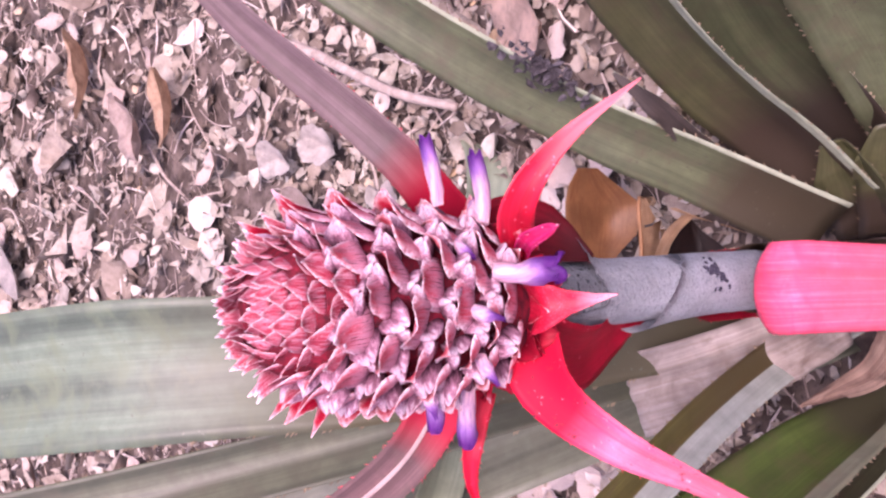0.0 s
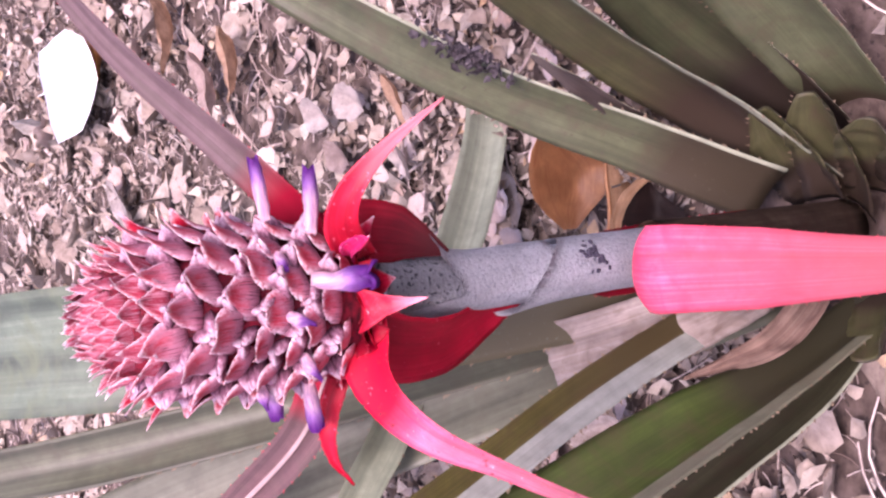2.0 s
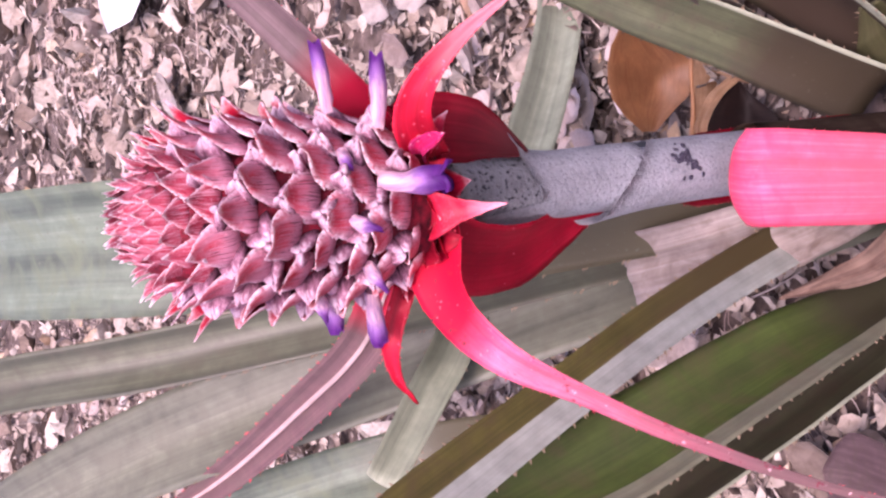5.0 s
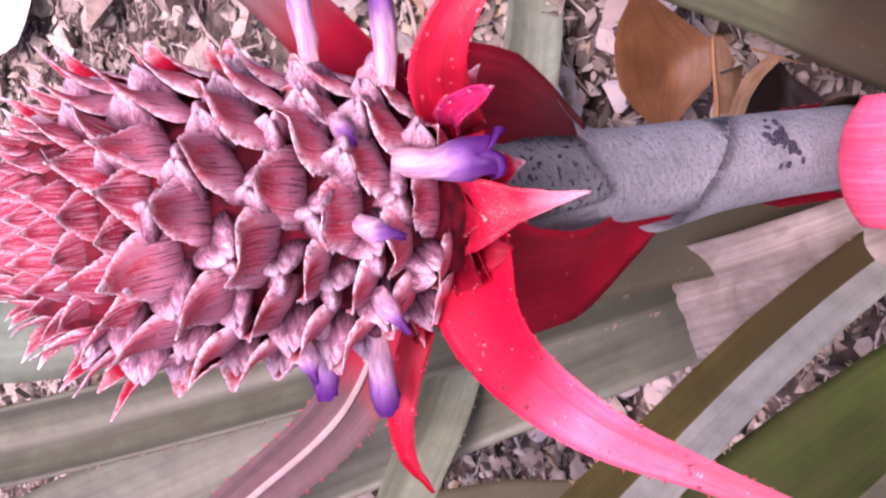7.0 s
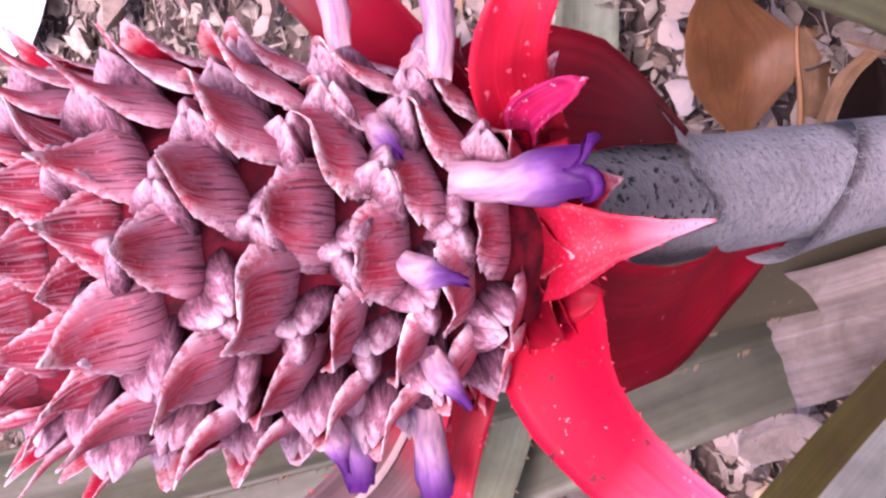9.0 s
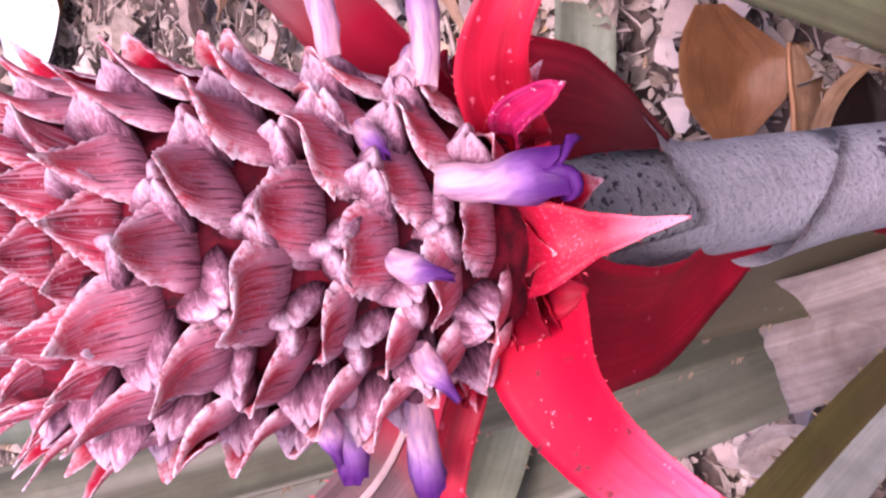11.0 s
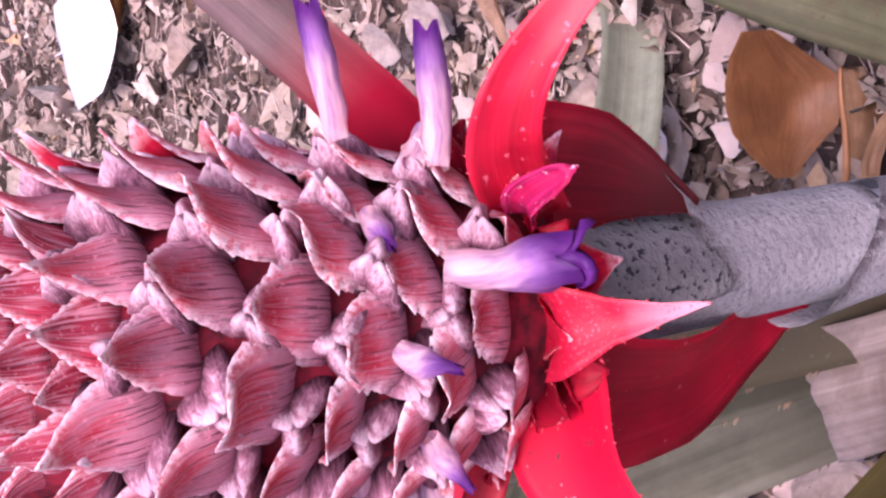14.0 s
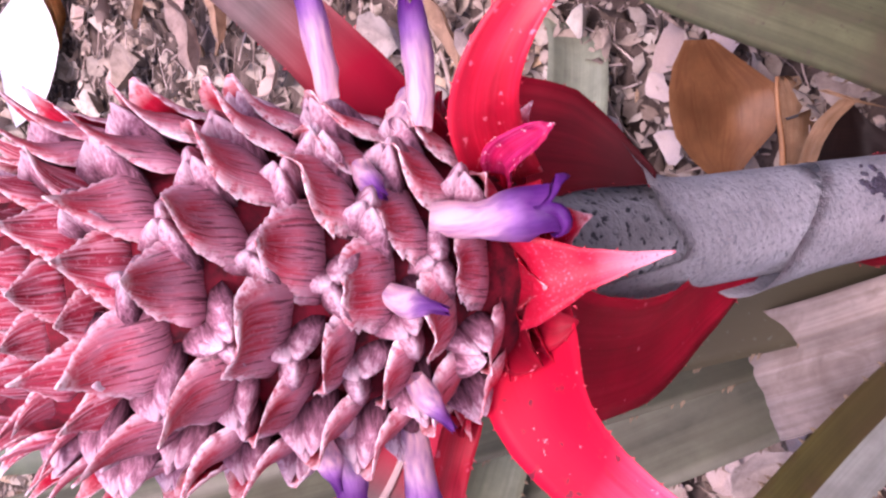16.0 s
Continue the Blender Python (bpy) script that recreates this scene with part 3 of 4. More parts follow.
def dry_leaf(name, place, length, turn, mat, label, wide=0.34, curl=0.4, cup=0.4, tilt=(0, 0), seed=1, point=0.75, rows=10, cols=6, crumple=0.04, group="fallen leaves", category="leaf"):
    tv, tf = leaf_shape(random.Random(seed), rows, cols, point, wide, curl, cup, crumple)
    bm = bmesh.new()
    uv = bm.loops.layers.uv.new("UVMap")
    vs = [bm.verts.new(Vector(v) * length) for v in tv]
    for f in tf:
        face = bm.faces.new([vs[k] for k in f])
        for loop, k in zip(face.loops, f):
            loop[uv].uv = (tv[k][0], tv[k][1] + 0.5)
    bmesh.ops.solidify(bm, geom=bm.faces[:], thickness=0.0006)
    ob = part(name, bm, mat)
    ob.matrix_basis = pose(*place, *tilt, turn)
    return tagged(ob, label, category, group)


def strew_leaves():
    """Single fallen leaves on top of the litter."""
    rnd = random.Random(21)
    kinds = []
    for k in range(9):
        tv, tf = leaf_shape(rnd, 8, 4, rnd.uniform(0.6, 1.1), rnd.uniform(0.2, 0.36), rnd.uniform(0.2, 1.0), rnd.uniform(0.1, 0.7), 0.06)
        bm = bmesh.new()
        vs = [bm.verts.new(v) for v in tv]
        for f in tf:
            bm.faces.new([vs[i] for i in f])
        me = bpy.data.meshes.new("fallen_leaf")
        bm.to_mesh(me)
        bm.free()
        me.materials.append(FALLEN)
        me.polygons.foreach_set("use_smooth", [True] * len(me.polygons))
        kinds.append(me)
    for _ in range(190):
        x, y = rnd.uniform(-0.75, 0.42), 0.45 + 1.65 * rnd.random() ** 1.15
        size = rnd.uniform(0.025, 0.042) + 0.022 * min(1, y - 0.4) * rnd.random()
        ob = new("fallen_leaf", rnd.choice(kinds))
        ob.matrix_basis = pose(x, y, ground_height(x, y) + 0.009, rnd.gauss(0, 12), rnd.gauss(0, 12), rnd.uniform(0, 360)) @ Matrix.Diagonal((size, size, size, 1))
        tagged(ob, "curled dry brown leaf lying on the litter", "leaf", "fallen leaves")
    pale = []
    for me in kinds[:5]:
        twin = me.copy()
        twin.materials.clear()
        twin.materials.append(PALE_LITTER)
        pale.append(twin)
    for _ in range(75):
        x, y = rnd.uniform(-0.20, 0.12), rnd.uniform(0.395, 0.64)
        size = rnd.uniform(0.018, 0.034)
        if 0.01 < x < 0.11 and 0.49 < y < 0.61:
            continue
        ob = new("fallen_leaf", rnd.choice(pale))
        ob.matrix_basis = pose(x, y, ground_height(x, y) + 0.013, rnd.gauss(0, 14), rnd.gauss(0, 14), rnd.uniform(0, 360)) @ Matrix.Diagonal((size, size * 1.25, size, 1))
        tagged(ob, "pale pinkish dry leaf lying on the litter", "leaf", "fallen leaves")


strew_leaves()


# ---- the pineapple plant ----
AX, AY = -0.014, 0.268
plant = empty("pineapple_plant", (AX, AY, 0.0), "flowering pineapple plant with spiny grey-green leaves and red flower head", "plant")
plant.location = (0, 0, 0)


def stem():
    bm = bmesh.new()
    uv = bm.loops.layers.uv.new("UVMap")
    zs = [-0.02 + 0.285 * i / 24 for i in range(25)]
    tube(bm, [(AX - 0.001 + 0.0006 * math.sin(z * 40), AY, z) for z in zs], [0.0128 - 0.0024 * i / 24 for i in range(25)], 28, 0, uv)
    return part("stem", bm, STEM_SKIN, plant, "grey scurfy flower stalk")


def sheath(z0, top, r0, flare, mat, label, phase, lip=1.25, curl=3):
    """A bract wrapped round the stalk: its upper edge follows top(angle)."""
    bm = bmesh.new()
    uv = bm.loops.layers.uv.new("UVMap")
    n, m = 44, 12
    grid = []
    for i in range(m + 1):
        row = []
        for k in range(n):
            a = 2 * math.pi * k / n
            s = i / m
            z = z0 + s * (top(a) - z0)
            r = r0 + flare * s**curl * (0.15 + 3.35 * bump_at(a, lip, 0.55)) + 0.0004 * noise.noise((math.cos(a) * 1.5 + phase, math.sin(a) * 1.5, z * 30))
            row.append(bm.verts.new((AX + r * math.sin(a), AY - r * math.cos(a), z)))
        grid.append(row)
    for i in range(m):
        for k in range(n):
            f = bm.faces.new((grid[i][k], grid[i][(k + 1) % n], grid[i + 1][(k + 1) % n], grid[i + 1][k]))
            for loop, q in zip(f.loops, ((i / m, k / n), (i / m, (k + 1) / n), ((i + 1) / m, (k + 1) / n), ((i + 1) / m, k / n))):
                loop[uv].uv = q
    bmesh.ops.solidify(bm, geom=bm.faces[:], thickness=0.0007)
    return part("sheath", bm, mat, plant, label)


def bump_at(a, centre, wide):
    d = (a - centre + math.pi) % (2 * math.pi) - math.pi
    return math.exp(-((d / wide) ** 2))


stalk = stem()
def ease(x, lo, hi):
    u = max(0.0, min(1.0, (x - lo) / (hi - lo)))
    return u * u * (3 - 2 * u)


def around(a):
    """Degrees from the side facing -y, towards +x, from -180 to 180."""
    return math.degrees((a + math.pi) % (2 * math.pi) - math.pi)


def upper_edge(a):
    d = around(a)
    return 0.2146 + 0.0285 * ease(-d, 13, 38) + 0.0125 * ease(d, -15, 85) + 0.0006 * math.sin(d * 0.4)


def lower_edge(a):
    d = around(a)
    return 0.1752 - 0.000205 * max(-80.0, min(80.0, d)) + 0.010 * ease(abs(d), 95, 150)


sheath(-0.03, lambda a: 0.104, 0.0148, 0.0004, BASE_BROWN, "dark withered sheath at the foot of the stalk", 5.0)
sheath(0.19, lambda a: 0.2495, 0.0124, 0.0003, STEM_DARK, "dark grey scurfy sheath on the stalk", 11.0)
sheath(0.165, upper_edge, 0.0128, 0.0031, STEM_SKIN, "pale scurfy sheath on the stalk", 7.0, 1.35, 7)
sheath(0.100, lower_edge, 0.0130, 0.0012, STEM_SKIN, "pale scurfy sheath on the stalk", 3.0, -1.15)


def scars():
    """Dark marks on the stalk."""
    rnd = random.Random(4)
    bm = bmesh.new()
    for _ in range(60):
        a, z = 0.42 + rnd.gauss(0, 0.20), 0.1465
        z += rnd.gauss(0, 0.0018) + (0.0030 if a > 0.42 else -0.0028) * rnd.choice((0.4, 1.0))
        r = 0.0135
        c = Vector((AX + r * math.sin(a), AY - r * math.cos(a), z))
        m = Matrix.Translation(c) @ Euler((0, 0, a)).to_matrix().to_4x4() @ Euler((0, rnd.uniform(-0.6, 0.6), 0)).to_matrix().to_4x4() @ Matrix.Diagonal((rnd.uniform(0.0004, 0.0013), 0.0005, rnd.uniform(0.0005, 0.0016), 1))
        bmesh.ops.create_icosphere(bm, subdivisions=1, radius=1, matrix=m)
    return part("scar", bm, INK, plant, "dark cracked scar on the stalk")


scars()

# long green leaves: places from foot to tip, half widths, the way the upper side faces
def green_leaf(seed, places, half, face, skin, gutter, rolled, under=PALE_UNDER):
    strap("leaf", plant, places, half, face, [skin, under], gutter, 0.0014, 44, 12, 0.0016, 0.0058, None, wave=0.0012, seed=seed, pale_from=rolled)


green_leaf(3, [(-.032, .285, 0), (-.038, .315, .12), (-.045, .37, .235), (-.050, .44, .315), (-.065, .54, .36), (-.085, .66, .37), (-.10, .80, .34)], [.016, .021, .028, .032, .032, .026, .004], (0, -.8, .6), GREEN_COOL, .28, None)
green_leaf(4, [(-.031, .285, 0), (-.064, .350, .131), (-.096, .421, .232), (-.118, .482, .304), (-.139, .551, .370), (-.175, .635, .412)], [.017, .0166, .0145, .0150, .0146, .0056], (.25, -.75, .6), GREY_OLIVE, .5, None)
green_leaf(5, [(-.035, .29, 0), (-.08, .36, .11), (-.13, .44, .205), (-.18, .525, .285), (-.24, .62, .35), (-.31, .73, .38)], [.026, .029, .027, .026, .023, .008], (.35, -.7, .6), GREY_TOP, .3, None)
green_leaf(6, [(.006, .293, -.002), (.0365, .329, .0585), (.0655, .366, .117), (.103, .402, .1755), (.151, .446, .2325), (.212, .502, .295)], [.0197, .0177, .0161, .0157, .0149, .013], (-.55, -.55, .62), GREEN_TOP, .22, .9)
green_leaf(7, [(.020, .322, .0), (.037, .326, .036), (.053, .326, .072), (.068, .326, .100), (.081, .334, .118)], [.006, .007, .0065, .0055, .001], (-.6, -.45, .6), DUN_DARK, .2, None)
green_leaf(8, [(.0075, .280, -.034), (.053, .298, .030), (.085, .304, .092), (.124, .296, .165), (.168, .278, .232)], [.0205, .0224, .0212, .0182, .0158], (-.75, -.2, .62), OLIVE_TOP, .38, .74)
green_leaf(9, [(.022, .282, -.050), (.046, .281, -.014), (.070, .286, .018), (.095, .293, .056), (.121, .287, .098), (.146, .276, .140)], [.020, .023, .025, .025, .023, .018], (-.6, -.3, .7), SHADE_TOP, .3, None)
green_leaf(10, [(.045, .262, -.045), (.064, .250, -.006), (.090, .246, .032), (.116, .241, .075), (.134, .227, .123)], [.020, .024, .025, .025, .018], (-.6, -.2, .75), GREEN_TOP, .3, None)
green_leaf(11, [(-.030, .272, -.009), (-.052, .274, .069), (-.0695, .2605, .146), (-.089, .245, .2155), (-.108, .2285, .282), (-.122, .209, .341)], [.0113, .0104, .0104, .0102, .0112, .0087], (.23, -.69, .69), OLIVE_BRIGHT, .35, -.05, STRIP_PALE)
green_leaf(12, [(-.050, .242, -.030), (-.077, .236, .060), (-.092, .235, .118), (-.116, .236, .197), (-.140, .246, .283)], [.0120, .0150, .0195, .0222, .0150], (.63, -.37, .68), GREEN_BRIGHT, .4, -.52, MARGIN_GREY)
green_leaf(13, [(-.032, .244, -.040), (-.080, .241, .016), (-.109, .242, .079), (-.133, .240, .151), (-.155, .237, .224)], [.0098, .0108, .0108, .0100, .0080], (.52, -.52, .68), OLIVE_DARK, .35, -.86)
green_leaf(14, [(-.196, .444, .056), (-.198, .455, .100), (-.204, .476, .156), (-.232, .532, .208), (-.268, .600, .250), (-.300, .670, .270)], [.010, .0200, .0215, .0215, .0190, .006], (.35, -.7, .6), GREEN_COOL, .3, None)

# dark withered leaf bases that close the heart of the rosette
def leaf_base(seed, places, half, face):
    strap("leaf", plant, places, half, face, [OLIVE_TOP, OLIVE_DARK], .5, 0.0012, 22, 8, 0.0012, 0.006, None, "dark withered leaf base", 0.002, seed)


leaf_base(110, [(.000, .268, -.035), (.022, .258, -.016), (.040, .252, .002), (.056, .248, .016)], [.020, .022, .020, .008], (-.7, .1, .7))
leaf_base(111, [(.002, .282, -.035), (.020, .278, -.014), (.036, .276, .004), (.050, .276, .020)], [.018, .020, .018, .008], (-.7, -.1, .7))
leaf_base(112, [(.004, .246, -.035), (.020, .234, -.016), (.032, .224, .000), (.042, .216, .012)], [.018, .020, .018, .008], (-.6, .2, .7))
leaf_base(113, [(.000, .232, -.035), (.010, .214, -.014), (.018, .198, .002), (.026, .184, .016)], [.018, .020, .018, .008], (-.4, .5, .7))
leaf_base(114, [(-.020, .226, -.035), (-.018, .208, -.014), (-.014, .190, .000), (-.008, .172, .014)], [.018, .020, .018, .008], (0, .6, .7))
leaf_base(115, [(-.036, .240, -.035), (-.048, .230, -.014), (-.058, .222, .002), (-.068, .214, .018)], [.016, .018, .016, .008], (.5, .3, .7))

# red bract leaves under the flower head
def red_bract(seed, kind, places, half, face, skin, gutter, size):
    return strap("bract", plant, places, half, face, [skin], gutter, 0.0007, 36, 8, size, 0.0045, RED_SPINE, wave=0.0008, seed=seed,
          label={"long": "long rose-pink spiny bract", "away": "mauve-red spiny bract", "mauve": "mauve-red spiny bract", "spike": "pink bract drawn out to a pale spike"}.get(kind, "crimson spiny bract"))


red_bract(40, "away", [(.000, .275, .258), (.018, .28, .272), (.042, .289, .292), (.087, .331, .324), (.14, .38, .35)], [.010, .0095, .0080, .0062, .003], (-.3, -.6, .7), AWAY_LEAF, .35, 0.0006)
red_bract(41, "tip", [(.002, .255, .262), (.016, .247, .272), (.030, .238, .272), (.045, .228, .262), (.061, .214, .246)], [.0075, .0068, .0048, .0026, .0003], (.2, -.9, .4), TIP_LEAF, .3, 0.0006)
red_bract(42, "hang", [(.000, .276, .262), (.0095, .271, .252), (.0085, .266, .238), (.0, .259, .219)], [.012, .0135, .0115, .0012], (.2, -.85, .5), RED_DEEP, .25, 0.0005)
red_bract(43, "long", [(-.024, .252, .262), (-.041, .237, .266), (-.056, .212, .262), (-.070, .195, .24), (-.087, .18, .21), (-.1045, .16, .17), (-.121, .13, .12), (-.133, .10, .08)], [.0112, .0100, .0066, .0038, .0027, .0020, .0014, .0007], (-.2, -.7, .7), ROSE_LEAF, .3, 0.0006)
red_bract(44, "hook", [(-.045, .268, .266), (-.062, .268, .272), (-.078, .273, .268), (-.093, .28, .256)], [.004, .0038, .0022, .0003], (-.3, -.7, .6), RED_LEAF, .3, 0.0008)
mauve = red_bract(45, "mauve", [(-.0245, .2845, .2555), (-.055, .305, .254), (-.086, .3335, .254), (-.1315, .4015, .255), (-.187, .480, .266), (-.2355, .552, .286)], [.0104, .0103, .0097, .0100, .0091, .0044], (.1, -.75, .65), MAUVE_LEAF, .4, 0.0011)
strap("midrib", mauve, [(-.052, .3015, .2555), (-.086, .3325, .2552), (-.1315, .4005, .2562), (-.187, .479, .2672), (-.232, .547, .2860)], [.0006, .0010, .0012, .0011, .0005], (.1, -.75, .65), [ROSE_RIB], .3, 0.0006, 30, 4, label="pale midrib", seed=145)
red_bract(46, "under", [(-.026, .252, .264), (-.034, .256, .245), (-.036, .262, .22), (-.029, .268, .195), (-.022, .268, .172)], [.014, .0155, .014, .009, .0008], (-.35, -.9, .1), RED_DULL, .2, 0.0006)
red_bract(47, "spike", [(-.0135, .243, .267), (-.0128, .2350, .2705), (-.0115, .2280, .2660), (-.0103, .2216, .2606), (-.0090, .2166, .2550)], [.0100, .0084, .0040, .0016, .0002], (0, -.6, .8), SPIKE_LEAF, .35, 0.0006)
red_bract(48, "violettip", [(.005, .245, .270), (.0085, .238, .274), (.0122, .2302, .2728), (.0136, .2272, .2715)], [.0028, .0034, .0022, .0003], (.1, -.7, .7), VIOLET_RED, .5, 0.0005)

# broad pink bract that bends over at the foot of the stalk, and the red one behind it
strap("bract", plant, [(-.0190, .2530, .03), (-.0180, .2525, .09), (-.0160, .2510, .120), (-.0155, .2450, .1335), (-.0152, .2340, .1362), (-.0145, .2230, .1280), (-.0150, .203, .102), (-.0160, .176, .058), (-.014, .135, .0)],
      [.011, .0140, .0172, .0188, .0190, .0188, .0172, .0118, .006], (0, -.55, .83), [PINK_LEAF], [.05, .08, .2, .3, .3, .22, .1, .05, .05], 0.0012, 60, 10, 0.0006, 0.004, RED_SPINE, "broad rose-pink bract bent over beside the stalk", 0.0006, 60, bow=2.4, across_way=(1, 0, .04))
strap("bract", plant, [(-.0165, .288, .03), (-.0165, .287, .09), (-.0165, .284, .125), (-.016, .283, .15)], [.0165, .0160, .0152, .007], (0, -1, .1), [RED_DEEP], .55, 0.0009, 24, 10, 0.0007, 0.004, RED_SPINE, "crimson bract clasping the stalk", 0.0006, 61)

# papery dead leaf ends between the green leaves
strap("dead_leaf", plant, [(-.034, .262, .041), (-.047, .273, .078), (-.0585, .292, .104), (-.0690, .317, .1265)], [.015, .0172, .0185, .0195], (.15, -.75, .65), [DEAD_LEAF], .12, 0.0008, 30, 20, label="torn papery grey dead leaf end", wave=0.004, seed=71, ragged=0.0020)
strap("dead_leaf", plant, [(-.028, .255, .0), (-.043, .238, .034), (-.0555, .2325, .062), (-.0610, .2350, .086), (-.0655, .2380, .114)], [.007, .0085, .0075, .0045, .0006], (.3, -.6, .7), [DEAD_BROWN], .3, 0.0008, 26, 8, label="shrivelled brown dead leaf end", wave=0.004, seed=72, ragged=0.0)


# ---- the flower head ----
PROFILE = [(0.252, 0.010), (0.258, 0.0180), (0.266, 0.0215), (0.278, 0.0236), (0.295, 0.0246), (0.312, 0.0248), (0.326, 0.0242), (0.338, 0.0226), (0.347, 0.0198), (0.3545, 0.0160), (0.3600, 0.0104), (0.3628, 0.0008)]


def head_x(z):
    """The head leans slightly from the line of its stem."""
    return AX + 0.045 * max(0.0, z - 0.275)


def core_radius(z):
    for (a, p), (b, q) in zip(PROFILE[:-1], PROFILE[1:]):
        if z <= b:
            return p + (q - p) * (z - a) / (b - a)
    return PROFILE[-1][1]


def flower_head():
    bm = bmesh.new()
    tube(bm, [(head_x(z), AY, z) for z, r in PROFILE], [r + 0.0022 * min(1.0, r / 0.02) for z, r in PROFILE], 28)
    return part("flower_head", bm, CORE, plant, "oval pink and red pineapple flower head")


head = flower_head()


def finished(name, bm, mats):
    me = bpy.data.meshes.new(name)
    bm.to_mesh(me)
    bm.free()
    for m in mats:
        me.materials.append(m)
    me.polygons.foreach_set("use_smooth", [True] * len(me.polygons))
    return me


def bract_mesh(seed, steps, widths, mat=BRACT, round_back=0.0024, foot_y=-0.0062, ragged=1.0, thick=0.0005, edge=1.0, within=None):
    """One floral bract: a steep foot, a shield-shaped dusty face, a drawn-out tip; crimson inner side.
    steps: lengths and angles along the midline; widths: half widths at even shares. x across, y up the head, z outward."""
    rnd = random.Random(seed)
    rows, cols = 24, 10
    total = sum(l for l, a in steps)
    bm = bmesh.new()
    uv = bm.loops.layers.uv.new("UVMap")
    rim = bm.verts.layers.float.new("rim")
    dust = bm.verts.layers.float.new("dust")
    knots, run = [], 0.0
    for l, a in steps:
        knots.append((run + l / 2, a))
        run += l

    def angle(d):
        if d <= knots[0][0]:
            return knots[0][1]
        for (p, u), (q, v) in zip(knots[:-1], knots[1:]):
            if d <= q:
                return u + (v - u) * (d - p) / (q - p)
        return knots[-1][1]

    y, z, outer, inner = foot_y, -0.0022, [], []
    skew, twist, cock = rnd.uniform(-0.0010, 0.0010), rnd.uniform(-0.08, 0.08), rnd.uniform(-4, 4)
    for i in range(rows + 1):
        s = i / rows
        a = radians(angle(s * total) + cock * s)
        if i:
            y += total / rows * math.cos(a)
            z += total / rows * math.sin(a)
        half = at_share(widths, s)
        up, out = Vector((0, math.cos(a), math.sin(a))), Vector((0, -math.sin(a), math.cos(a)))
        o_row, i_row = [], []
        for j in range(cols + 1):
            v = 2 * j / cols - 1
            tooth = ragged * (0.10 * rnd.uniform(-0.2, 1.4) if i % 2 else -0.04) * abs(v) ** 8 * max(0.0, min(1.0, 3.2 * s - 1.0))
            back = round_back * (0.15 + 0.85 * min(1.0, s / 0.42)) * (half / max(widths)) * (0.30 * v * v + 0.70 * abs(v) ** 5) + 0.00025 * noise.noise((s * 4 + seed * 2.3, v * 2.0, 1)) - twist * half * v
            across = half * v * (1 + tooth + 0.06 * noise.noise((s * 6 + seed * 3, v, 7)) * abs(v))
            p = Vector((across + skew * s * s, y, z)) - out * back + up * (0.0006 * v * v * (1 - s))
            for row, place in ((o_row, p), (i_row, p - out * thick * (1 - 0.7 * abs(v) ** 4) * (1 - 0.6 * s))):
                q = bm.verts.new(place)
                q[rim] = max(0.0, min(1.0, edge * max(0.0, (abs(v) - 0.76) / 0.24) * max(0.0, min(1.0, 3.4 * s - 0.9)) + max(0.0, (s - 0.80) / 0.16)))
                q[dust] = max(0.0, min(1.0, 1.12 - 1.2 * s + 0.05 * (abs(v) - 0.5)))
                row.append(q)
        outer.append(o_row)
        inner.append(i_row)

    def quad(verts, at, slot):
        f = bm.faces.new(verts)
        f.material_index = slot
        for loop, (p, q) in zip(f.loops, at):
            loop[uv].uv = (p / rows + seed * 0.37, 0.5 + (q / cols - 0.5) * (0.45 + 0.75 * at_share(widths, p / rows) / max(widths)) + seed * 0.61)

    for i in range(rows):
        for j in range(cols):
            at = ((i, j), (i, j + 1), (i + 1, j + 1), (i + 1, j))
            quad((outer[i][j], outer[i][j + 1], outer[i + 1][j + 1], outer[i + 1][j]), at, 0)
            quad((inner[i][j], inner[i + 1][j], inner[i + 1][j + 1], inner[i][j + 1]), (at[0], at[3], at[2], at[1]), 1)
        quad((outer[i][0], outer[i + 1][0], inner[i + 1][0], inner[i][0]), ((i, 0), (i + 1, 0), (i + 1, 0), (i, 0)), 0)
        quad((outer[i][cols], inner[i][cols], inner[i + 1][cols], outer[i + 1][cols]), ((i, cols), (i, cols), (i + 1, cols), (i + 1, cols)), 0)
    for j in range(cols):
        quad((outer[rows][j], outer[rows][j + 1], inner[rows][j + 1], inner[rows][j]), ((rows, j), (rows, j + 1), (rows, j + 1), (rows, j)), 0)
    return finished("floral_bract", bm, (mat, within or BRACT_INNER))


